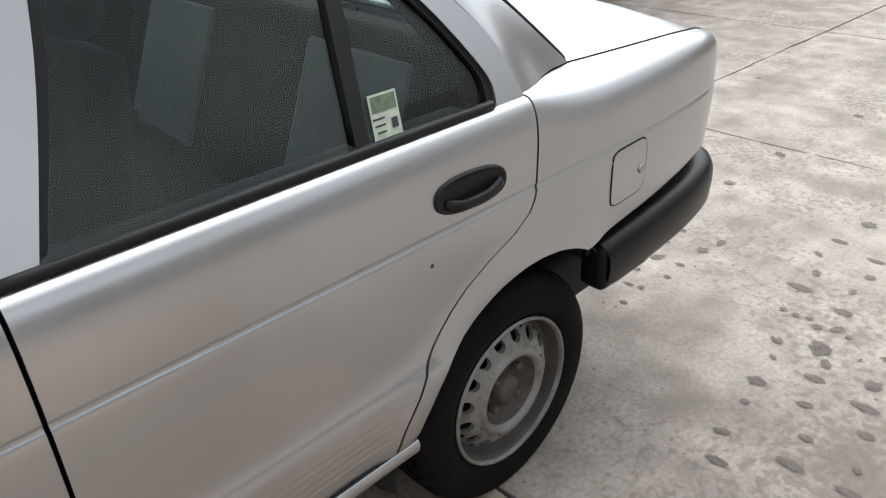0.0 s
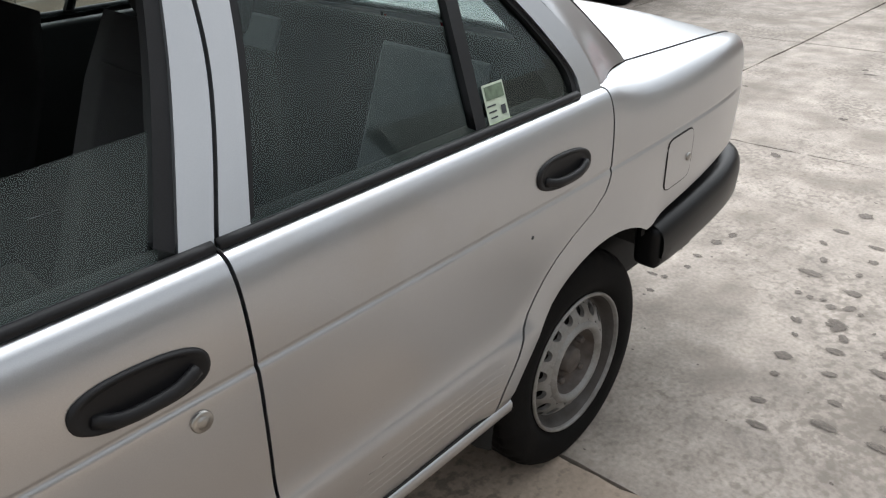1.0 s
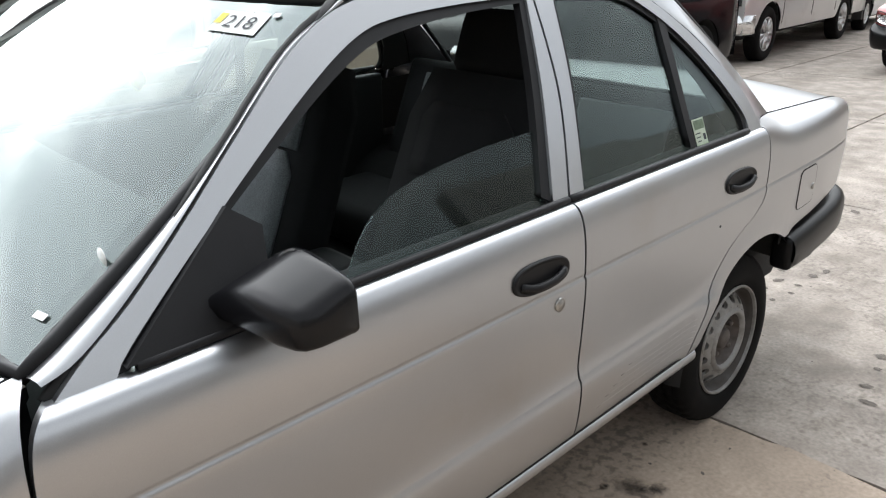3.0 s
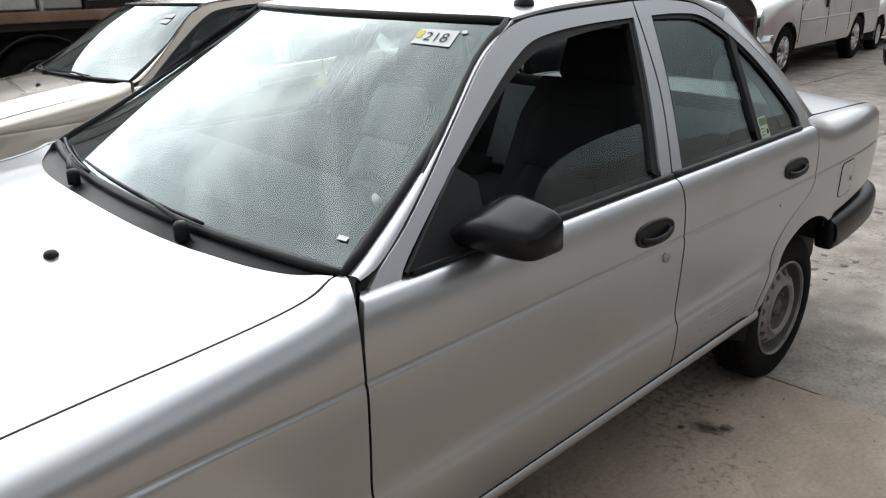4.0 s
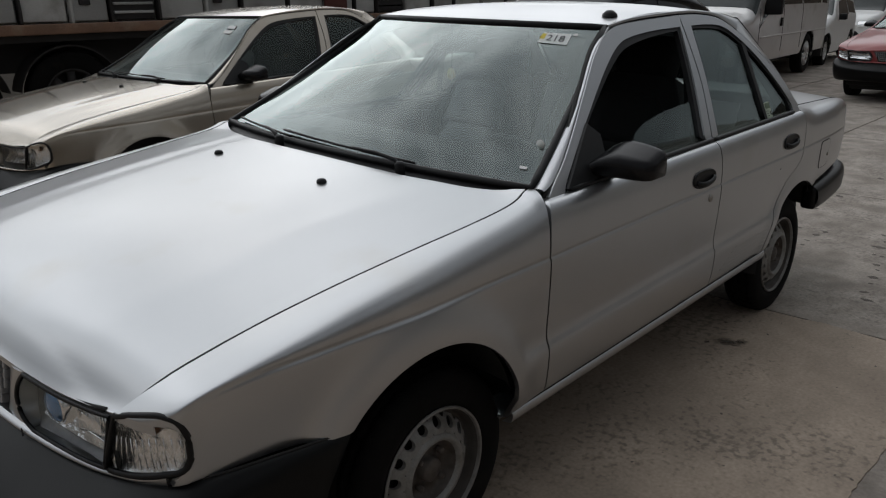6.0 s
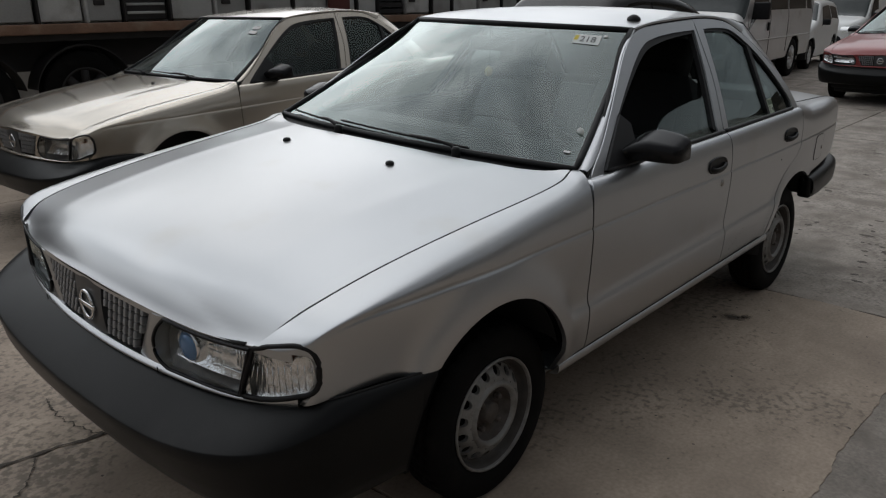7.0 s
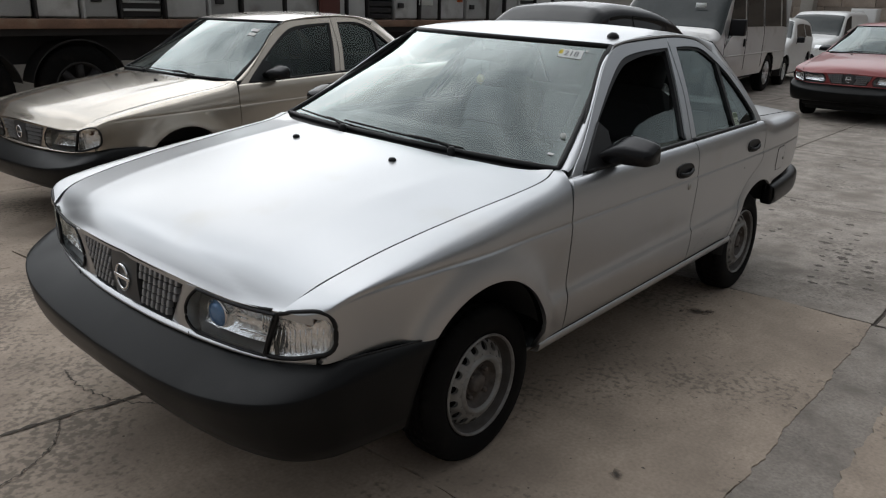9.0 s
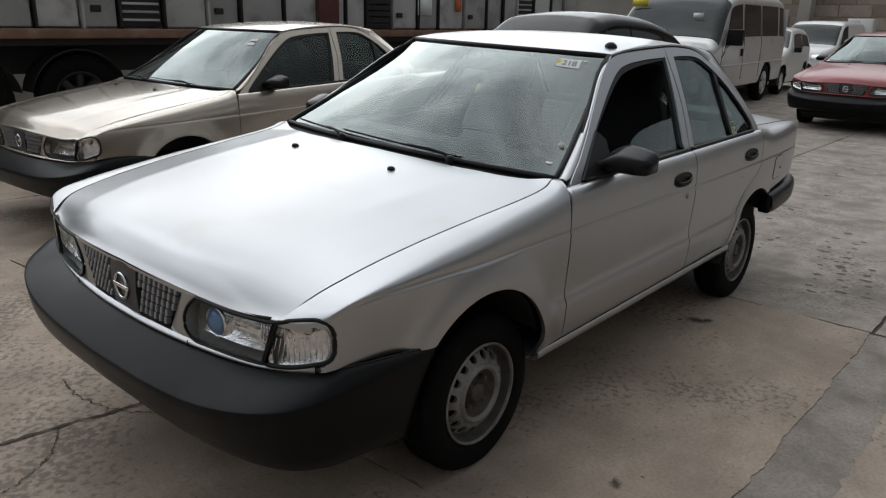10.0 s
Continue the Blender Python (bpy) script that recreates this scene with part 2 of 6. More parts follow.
def grid(bm, f, us, vs, flip=False):
    rows = [[bm.verts.new(f(u, v)) for u in us] for v in vs]
    for j in range(len(vs) - 1):
        for i in range(len(us) - 1):
            q = [rows[j][i], rows[j][i + 1], rows[j + 1][i + 1], rows[j + 1][i]]
            bm.faces.new(q[::-1] if flip else q)
    return rows


def flange(bm, step):
    """Folds the open rim of a panel by the vector step, with a sharp fold."""
    rim = [e for e in bm.edges if e.is_boundary]
    for e in rim:
        e.smooth = False
    made = bmesh.ops.extrude_edge_only(bm, edges=rim)["geom"]
    for v in (g for g in made if isinstance(g, bmesh.types.BMVert)):
        v.co += step(v.co) if callable(step) else Vector(step)


def sheet(f, us, vs, step=None, flip=False, weld=1e-4):
    """A panel from a surface function, with its rim folded in."""
    bm = bmesh.new()
    grid(bm, f, us, vs, flip)
    bmesh.ops.remove_doubles(bm, verts=bm.verts, dist=weld)
    bmesh.ops.dissolve_degenerate(bm, edges=bm.edges, dist=1e-5)
    if step is not None:
        flange(bm, step)
    return bm


def box(bm, lo, hi, bevel=0.0, segments=2):
    r = bmesh.ops.create_cube(bm, size=1.0)
    for v in r["verts"]:
        v.co = Vector([lo[i] + (v.co[i] + 0.5) * (hi[i] - lo[i]) for i in range(3)])
    if bevel:
        es = list({e for v in r["verts"] for e in v.link_edges})
        bmesh.ops.bevel(bm, geom=es, offset=bevel, segments=segments, affect="EDGES", profile=0.6)


def boxed(lo, hi, bevel=0.0, segments=2):
    bm = bmesh.new()
    box(bm, lo, hi, bevel, segments)
    return bm


def lathe(profile, axis, n=48, centre=(0, 0, 0)):
    """Turns (radius, along) pairs round an axis, 'x', 'y' or 'z', through the centre."""
    bm = bmesh.new()

    def f(u, v):
        r, h = profile[v]
        c, s = r * math.cos(u), r * math.sin(u)
        p = {"y": (c, h, s), "x": (h, c, s), "z": (c, s, h)}[axis]
        return Vector(p) + Vector(centre)

    grid(bm, f, [2 * math.pi * i / n for i in range(n + 1)], range(len(profile)), flip=(axis != "y"))
    bmesh.ops.remove_doubles(bm, verts=bm.verts, dist=1e-5)
    return bm


def tube(bm, pts, radius, n=8, closed=False, flat=1.0):
    """A round or flattened bar along a line of points."""
    pts = [Vector(p) for p in pts]
    rings = []
    for i, p in enumerate(pts):
        a = pts[i - 1] if (i or closed) else pts[i]
        b = pts[(i + 1) % len(pts)] if (i < len(pts) - 1 or closed) else pts[i]
        d = (b - a).normalized()
        side = d.cross(Vector((0, 0, 1)))
        side = side.normalized() if side.length > 1e-3 else Vector((1, 0, 0))
        up = side.cross(d)
        r = radius[i] if isinstance(radius, (list, tuple)) else radius
        rings.append([bm.verts.new(p + side * (r * math.cos(2 * math.pi * k / n)) + up * (r * flat * math.sin(2 * math.pi * k / n))) for k in range(n)])
    pairs = list(zip(rings, rings[1:])) + ([(rings[-1], rings[0])] if closed else [])
    for a, b in pairs:
        for k in range(n):
            bm.faces.new((a[k], a[(k + 1) % n], b[(k + 1) % n], b[k]))
    if not closed:
        bm.faces.new(rings[0][::-1])
        bm.faces.new(rings[-1])


def tubed(pts, radius, n=8, closed=False, flat=1.0):
    bm = bmesh.new()
    tube(bm, pts, radius, n, closed, flat)
    return bm


def steps(a, b, n):
    return [a + (b - a) * i / n for i in range(n + 1)]


def along(pts, n):
    """n + 1 points spaced evenly along a line of points, with its corners rounded by a smooth curve."""
    P = [Vector(p) for p in pts]
    dense = []
    for i in range(len(P) - 1):
        a, b, c, d = P[max(i - 1, 0)], P[i], P[i + 1], P[min(i + 2, len(P) - 1)]
        for k in range(12):
            t = k / 12
            dense.append(0.5 * (2 * b + (c - a) * t + (2 * a - 5 * b + 4 * c - d) * t * t + (3 * b - a - 3 * c + d) * t ** 3))
    dense.append(P[-1])
    run = [0.0]
    for a, b in zip(dense, dense[1:]):
        run.append(run[-1] + (b - a).length)
    out = []
    for i in range(n + 1):
        s = run[-1] * i / n
        j = min(max(int(np.searchsorted(run, s)) - 1, 0), len(dense) - 2)
        k = (s - run[j]) / max(run[j + 1] - run[j], 1e-9)
        out.append(dense[j].lerp(dense[j + 1], k))
    return out


# ---- the small saloon: shape functions (x ahead, y to the car's left, z up) ----
TIP = 0.0128                      # the body sits a little nose-up on its springs
HUB_X, HUB_Z, TYRE_R = 1.205, 0.285, 0.288
LEAN = 0.0292                      # the silver car leans on its springs towards the open side
Z_LINE = 0.816                    # the pressed line along the flank
plan_y = curve((-2.08, 0.70), (-2.02, 0.755), (-1.9, 0.797), (-1.6, 0.828), (-1.2, 0.842), (-0.3, 0.850), (0.8, 0.852), (1.25, 0.850), (1.55, 0.838), (1.75, 0.820), (1.86, 0.805), (1.886, 0.796), (1.905, 0.777), (1.925, 0.741), (1.942, 0.690))
flank = curve((0.34, -0.060), (0.37, -0.040), (0.40, -0.016), (0.45, -0.006), (0.525, 0.0), (0.543, -0.0010), (0.556, -0.0080), (0.586, -0.0118), (0.65, -0.007), (0.73, -0.002), (0.780, 0.0), (0.800, 0.0), (0.8165, -0.0025))
groove_fade = curve((-2.0, 0.3), (-1.75, 1.0), (1.60, 1.0), (1.86, 0.0))
hood_gap_y = curve((0.755, 0.738), (0.86, 0.750), (1.0, 0.746), (1.2, 0.732), (1.56, 0.709), (1.85, 0.690), (1.90, 0.676), (1.945, 0.652))
hood_gap_z = curve((0.70, 0.990), (0.79, 0.985), (0.82, 0.972), (0.88, 0.959), (1.045, 0.940), (1.19, 0.925), (1.32, 0.911), (1.44, 0.897), (1.55, 0.882), (1.66, 0.865), (1.764, 0.845), (1.84, 0.826), (1.89, 0.806), (1.945, 0.770))
quarter_y = curve((-2.06, 0.664), (-2.0, 0.704), (-1.85, 0.719), (-1.60, 0.706), (-1.48, 0.697), (-1.40, 0.707), (-1.33, 0.730), (-1.26, 0.764), (-1.19, 0.793), (-1.10, 0.800))
quarter_z = curve((-2.06, 0.898), (-1.95, 0.926), (-1.8, 0.938), (-1.48, 0.944), (-1.40, 0.946), (-1.33, 0.951), (-1.26, 0.957), (-1.19, 0.964))
deck_gap_y = curve((-2.06, 0.66), (-2.0, 0.700), (-1.85, 0.715), (-1.44, 0.690))
deck_gap_z = curve((-2.06, 0.898), (-1.95, 0.926), (-1.8, 0.938), (-1.48, 0.944), (-1.40, 0.946))
ARCHES = ((1.292, 0.383, 0.342), (-1.165, 0.272, 0.370))
FLARES = ((0.022, 0.078), (0.010, 0.052))


def arch_z(x):
    z = -1.0
    for cx, cz, r in ARCHES:
        d = (x - cx) * (1.06 if cx < 0 and x > cx else 1.0)
        if abs(d) < r:
            z = max(z, cz + math.sqrt(r * r - d * d))
    return z


def arch_flare(x, z):
    out = 0.0
    for (cx, cz, r), (lip, wide) in zip(ARCHES, FLARES):
        d = math.hypot(x - cx, z - cz) - r
        if z > cz - 0.05:
            out = max(out, lip * math.exp(-((max(d, 0) / wide) ** 2.6)) * min(1.0, (z - cz + 0.05) / 0.16))
    return out


line_drop = curve((1.70, 0.0), (1.80, 0.008), (1.87, 0.026), (1.90, 0.046), (1.922, 0.060), (1.945, 0.074))


def line_z(x):
    """The height of the pressed line, which falls to the lamp's upper corner at the nose."""
    return Z_LINE + 0.003 + 0.0085 * x - line_drop(x)


def flank_y(x, z):
    low = line_z(x)
    z0 = z if z < 0.60 else 0.60 + (z - 0.60) * (Z_LINE - 0.60) / (low - 0.60)
    groove = 0.0037 * math.exp(-(((z0 - 0.8070) / 0.0055) ** 2)) * groove_fade(x)
    flare = arch_flare(x, z)
    press = flank(z0) * (1 - min(1.0, max(0.0, flare - 0.006) / 0.012)) if z0 > 0.5 else flank(z0)
    return plan_y(x) + press + flare - groove


def green_y(z):
    """The leaning plane of the side windows."""
    return 0.802 - 0.56 * (z - 0.955) - 0.06 * (z - 1.15) ** 2


def flank_point(x, v, top, bottom=0.36, power=0.74):
    """v from 0 to 0.7 climbs the flank to the pressed line, and from 0.7 to 1 rounds the shoulder to the point top = (y, z)."""
    zl = line_z(x)
    if v <= 0.7:
        z = bottom + (zl - bottom) * v / 0.7
        return Vector((x, flank_y(x, z), z))
    a = (v - 0.7) / 0.3 * math.pi / 2
    power -= 0.16 * min(1.0, max(0.0, (-1.19 - x) / 0.25))
    y0 = flank_y(x, zl)
    return Vector((x, top[0] + (y0 - top[0]) * max(0.0, math.cos(a)) ** power, zl + (top[1] - zl) * math.sin(a) ** power))


def rows_between(lo, hi):
    """Row levels for a flank panel, close together where its lines are pressed in."""
    z = [0.34, 0.36, 0.38, 0.40, 0.42, 0.45, 0.48, 0.51, 0.53, 0.545, 0.553, 0.560, 0.567, 0.574, 0.585, 0.61, 0.64, 0.67, 0.70, 0.73, 0.76, 0.78, 0.790, 0.797, 0.800, 0.8020, 0.8038, 0.8046, 0.8053, 0.8060, 0.8075, 0.809, 0.811, 0.812, 0.814, 0.816]
    v = [0.7 * max(0.0, (q - 0.36) / (Z_LINE - 0.36)) for q in z if q >= 0.36]
    return v + [0.7 + 0.3 * i / 12 for i in range(1, 13)]


def flank_sheet(s, x_left, x_right, top, lower=None, n=60, power=0.74):
    """A flank panel between the edges x_left(v) and x_right(v); lower(x): the height at which it is cut off below."""
    vs = rows_between(0, 1)

    def f(u, v):
        w = v
        for _ in range(9):
            x = x_left(w) + (x_right(w) - x_left(w)) * u
            low = max(arch_z(x), lower(x) if lower else -1)
            if low <= 0.36:
                break
            w_new = max(v, min(0.7 * (low - 0.36) / (line_z(x) - 0.36), 0.7))
            if abs(w_new - w) < 1e-5:
                break
            w = w_new
        x = x_left(w) + (x_right(w) - x_left(w)) * u
        p = flank_point(x, w, top(x), power=power)
        p.y *= s
        return p

    fold = lambda c: Vector((0, 0, -0.02)) if (abs(c.y) < 0.765 and c.z > 0.77 and abs(c.x) > 0.7) else Vector((0, -0.016 * s, 0))
    return sheet(f, steps(0, 1, n), vs, step=fold, flip=s > 0, weld=9e-4)


def gp(x, z, s=1, out=0.0):
    """A point of the window plane."""
    return Vector((x, s * (green_y(z) + out), z))


def ribbon(a, b, s, n=40, out=0.0, step=0.014, m=4, bulge=0.0):
    """A strip of the window plane between two lines of (x, z) points."""
    A = along([(p[0], 0, p[1]) for p in a], n)
    B = along([(p[0], 0, p[1]) for p in b], n)

    def f(u, v):
        p = A[u].lerp(B[u], v)
        return gp(p.x, p.z, s, out + bulge * 4 * v * (1 - v))

    return sheet(f, range(n + 1), steps(0, 1, m), step=(0, -step * s, 0), flip=s < 0)


def fill(line, s, out, thickness=0.004):
    """A pane in the window plane, bounded by a line of (x, z) points, with a thickness."""
    bm = bmesh.new()
    face = bm.faces.new([bm.verts.new(gp(x, z, s, out)) for x, z in line])
    r = bmesh.ops.extrude_face_region(bm, geom=[face])
    for v in (g for g in r["geom"] if isinstance(g, bmesh.types.BMVert)):
        v.co.y -= s * thickness
    bmesh.ops.recalc_face_normals(bm, faces=bm.faces)
    return bm


# lines of (x, z) in the window plane
DOOR_TOP_FRONT = [(0.752, 0.957), (0.700, 0.992), (0.620, 1.037), (0.512, 1.110), (0.382, 1.204), (0.222, 1.314), (0.08, 1.374), (-0.10, 1.390), (-0.43, 1.399)]
WIN_FRONT = [(0.672, 0.957), (0.635, 0.992), (0.46, 1.108), (0.24, 1.243), (0.09, 1.318), (-0.02, 1.343), (-0.20, 1.355), (-0.405, 1.358)]
DOOR_TOP_REAR = [(-0.437, 1.399), (-0.60, 1.395), (-0.76, 1.374), (-0.88, 1.320), (-1.00, 1.235), (-1.10, 1.135), (-1.165, 1.050), (-1.188, 0.950)]
WIN_REAR = [(-0.495, 1.358), (-0.62, 1.357), (-0.755, 1.344), (-0.855, 1.298), (-0.958, 1.222), (-1.046, 1.124), (-1.104, 1.036), (-1.120, 0.995), (-1.112, 0.962)]
B_FRONT = [(-0.405, 1.358), (-0.335, 1.17), (-0.240, 0.972)]
B_SPLIT = [(-0.430, 1.399), (-0.385, 1.17), (-0.287, 0.966)]
B_REAR = [(-0.495, 1.358), (-0.435, 1.17), (-0.345, 0.972)]


def roof_z(x, eta):
    rail = curve((-0.97, 1.358), (-0.85, 1.385), (-0.6, 1.408), (-0.3, 1.412), (-0.02, 1.398), (0.16, 1.372), (0.27, 1.345))
    return rail(x) + 0.024 * (1 - abs(eta) ** 2.2)


def glass_front(eta, v):
    """Windshield: eta from -1 to 1 across, v from 0 at the base to 1 at the roof."""
    e2 = 1 - eta * eta
    low = Vector((0.762 + 0.105 * e2, eta * 0.748, 0.985 + 0.012 * e2))
    top = Vector((0.095 + 0.155 * e2, eta * 0.550, 1.379 + 0.010 * e2))
    p = low.lerp(top, v)
    p += Vector((0.02, 0, 0.03)) * (4 * v * (1 - v)) * (1.35 * e2 - 0.45)
    return p


def glass_rear(eta, v):
    e2 = 1 - eta * eta
    low = Vector((-1.455 - 0.055 * e2, eta * 0.678, 0.950 + 0.006 * e2))
    top = Vector((-0.955 - 0.05 * e2, eta * 0.561, 1.362 + 0.017 * e2))
    p = low.lerp(top, v)
    p += Vector((-0.02, 0, 0.03)) * (4 * v * (1 - v)) * (0.3 + 0.7 * e2)
    return p


def nose_x(y):
    return 2.027 - 0.18 * y * y


nose_top_half = curve((0.0, 0.784), (0.26, 0.774), (0.38, 0.766), (0.50, 0.760), (0.60, 0.762), (0.69, 0.770))


def nose_top(y):
    """The height of the upper edge of grille and lamps."""
    return nose_top_half(abs(y))


def hood_point(eta, v):
    y0 = eta * 0.72
    x0 = 0.945 - 0.165 * abs(eta) ** 2.6
    x1 = nose_x(eta * 0.69) + 0.001
    x = x0 + (x1 - x0) * v
    y = eta * hood_gap_y(x)
    mid = curve((0.78, 1.006), (0.93, 1.002), (1.12, 0.989), (1.45, 0.955), (1.7, 0.918), (1.87, 0.882), (1.96, 0.852), (2.01, 0.817), (2.03, 0.784))
    a = abs(eta)
    shift = 0.085 * a ** 2
    z = mid(x + shift) * (1 - a ** 2.3) + hood_gap_z(x) * a ** 2.3
    lip = max(0.0, (v - 0.86) / 0.14)
    z += (nose_top(y) - z) * lip ** 6
    z += 0.004 * math.exp(-(((a - 0.66) / 0.07) ** 2)) * max(0.0, 1 - abs(x - 1.3) / 0.75)
    return Vector((x, y, z))


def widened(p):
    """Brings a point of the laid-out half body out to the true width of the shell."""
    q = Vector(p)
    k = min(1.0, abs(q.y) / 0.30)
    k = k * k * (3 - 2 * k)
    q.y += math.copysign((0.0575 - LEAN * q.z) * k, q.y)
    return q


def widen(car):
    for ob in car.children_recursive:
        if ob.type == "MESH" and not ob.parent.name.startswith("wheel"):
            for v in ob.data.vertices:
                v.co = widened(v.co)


def wheel(parent, x, s, lean, name="wheel"):
    """A steel wheel with a worn black tyre; its outer face looks to the side s."""
    w = new(name)
    w.parent = parent
    w.matrix_basis = lean.inverted() @ Matrix.Translation((x, 0 if s > 0 else (-0.098 if lean != Matrix() else -0.04), HUB_Z + TIP * x - (0.006 if x < 0 else 0.0)))
    y1 = 0.784 if lean != Matrix() else 0.82
    R = TYRE_R
    prof = [(0.176, -0.150), (0.195, -0.165), (0.24, -0.163), (R - 0.02, -0.155), (R - 0.004, -0.140), (R, -0.120), (R, -0.045), (R - 0.004, -0.028), (R - 0.014, -0.014), (R - 0.03, -0.006), (0.225, 0.0), (0.210, -0.001), (0.20, -0.004), (0.190, -0.010), (0.182, -0.016)]
    bm = bmesh.new()
    prof = prof[:5] + [(R, -0.122), (R, -0.118), (R - 0.006, -0.116), (R - 0.006, -0.110), (R, -0.108), (R, -0.086), (R - 0.006, -0.084), (R - 0.006, -0.078), (R, -0.076), (R, -0.052), (R - 0.006, -0.050), (R - 0.006, -0.044), (R, -0.042)] + prof[7:]

    def tread(k, j):
        r, h = prof[j]
        if abs(h + 0.09) < 0.075 and r > R - 0.02 and (k + j // 5) % 4 == 0:
            r -= 0.006
        a = 2 * math.pi * (k % 160) / 160
        return Vector((r * math.cos(a), s * (y1 + h), r * math.sin(a)))

    grid(bm, tread, range(161), range(len(prof)), flip=s < 0)
    bmesh.ops.remove_doubles(bm, verts=bm.verts, dist=1e-5)
    part("tyre", bm, RUBBER, w, "worn black tyre with block tread")
    prof = [(0.165, -0.140), (0.168, -0.040), (0.172, -0.022), (0.177, -0.012), (0.180, -0.008)]
    part("rim_barrel", lathe([(r, s * (y1 + h)) for r, h in prof], "y", 56), STEEL_DIRTY_SHADED, w, "grimy rim well, darkened as if in shade")
    part("rim_lip", lathe([(0.176, s * (y1 - 0.013)), (0.1775, s * (y1 - 0.006)), (0.180, s * (y1 - 0.003)), (0.184, s * (y1 - 0.004)), (0.186, s * (y1 - 0.009))], "y", 56), STEEL, w, "scuffed grey rim lip")
    part("rim_gutter", lathe([(0.152, s * (y1 - 0.045)), (0.160, s * (y1 - 0.048)), (0.166, s * (y1 - 0.043)), (0.170, s * (y1 - 0.030))], "y", 56), STEEL_DIRTY_SHADED, w, "dirty gutter of the rim, darkened as if in shade")
    bm = bmesh.new()
    # disc with round holes near its rim
    ring = 16
    r_in, r_out = 0.106, 0.157

    def disc(r):
        t = max(0.0, (r - r_in) / (r_out - r_in))
        return s * (y1 - 0.010 - 0.034 * t ** 1.7)

    for k in range(ring):
        c = 2 * math.pi * (k + 0.5) / ring
        hole = [(0.137 * math.cos(c) + 0.0146 * math.cos(q), 0.137 * math.sin(c) + 0.0146 * math.sin(q)) for q in [c + 2 * math.pi * j / 12 for j in range(12)]]
        a0, a1 = 2 * math.pi * k / ring, 2 * math.pi * (k + 1) / ring
        outer = []
        for j in range(12):
            q = 2 * math.pi * j / 12
            dr, da = math.cos(q), math.sin(q)
            g = max(abs(dr), abs(da))
            rr = 0.5 * (r_in + r_out) + 0.5 * (r_out - r_in) * dr / g
            aa = c + 0.5 * (a1 - a0) * da / g
            outer.append((rr * math.cos(aa), rr * math.sin(aa)))
        vo = [bm.verts.new((p[0], disc(math.hypot(*p)), p[1])) for p in outer]
        vh = [bm.verts.new((p[0], disc(math.hypot(*p)), p[1])) for p in hole]
        vd = [bm.verts.new((p[0], disc(math.hypot(*p)) - s * 0.012, p[1])) for p in hole]
        for j in range(12):
            i = (j + 1) % 12
            for a, b in ((vo, vh), (vh, vd)):
                q = (a[j], a[i], b[i], b[j])
                bm.faces.new(q if s < 0 else q[::-1])
            bm.edges.get((vh[j], vh[i])).smooth = False
    bmesh.ops.remove_doubles(bm, verts=bm.verts, dist=2e-4)
    part("rim", bm, STEEL, w, "scuffed grey steel rim with round holes")
    prof = [(0.112, -0.014), (0.1075, -0.0085), (0.103, -0.004), (0.098, -0.002), (0.091, -0.006), (0.087, -0.016)]
    part("rim_ring", lathe([(r, s * (y1 + h)) for r, h in prof], "y", 48), STEEL, w, "raised worn ring of the rim")
    prof = [(0.0875, -0.015), (0.080, -0.036), (0.072, -0.044), (0.040, -0.044), (0.036, -0.038), (0.033, -0.022), (0.028, -0.018), (0.0005, -0.017)]
    part("hub", lathe([(r, s * (y1 + h)) for r, h in prof], "y", 40), RUST, w, "rusty dished wheel hub")
    for k in range(4):
        a = math.pi / 4 + k * math.pi / 2
        part("wheel_nut", lathe([(0.010, s * (y1 - 0.040)), (0.010, s * (y1 - 0.024)), (0.007, s * (y1 - 0.020)), (0.0003, s * (y1 - 0.020))], "y", 6, (0.057 * math.cos(a), 0, 0.057 * math.sin(a))), RUST, w)
    # black plate added behind the holes to stand for the shade inside
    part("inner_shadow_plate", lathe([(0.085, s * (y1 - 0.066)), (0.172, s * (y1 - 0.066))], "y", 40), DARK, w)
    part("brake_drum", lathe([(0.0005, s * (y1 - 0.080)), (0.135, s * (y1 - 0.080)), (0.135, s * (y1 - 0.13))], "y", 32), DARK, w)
    return w


def capsule_ring(cx, cz, w, h, n=40, power=2.6, tilt=0.0):
    pts = []
    for k in range(n):
        a = 2 * math.pi * k / n
        c, s = math.cos(a), math.sin(a)
        x = w / 2 * abs(c) ** (2 / power) * (1 if c >= 0 else -1)
        z = h / 2 * abs(s) ** (2 / power) * (1 if s >= 0 else -1)
        pts.append((cx + x * math.cos(tilt) - z * math.sin(tilt), cz + x * math.sin(tilt) + z * math.cos(tilt)))
    return pts


def shoulder_y(x, z, top=(0.800, 0.962), power=0.74):
    """How far out a door's surface stands at the height z."""
    zl = line_z(x)
    if z <= zl:
        return flank_y(x, z)
    rise = min(1.0, (z - zl) / (top[1] - zl)) ** (1 / power)
    return top[0] + (flank_y(x, zl) - top[0]) * max(0.0, 1 - rise * rise) ** (power / 2)


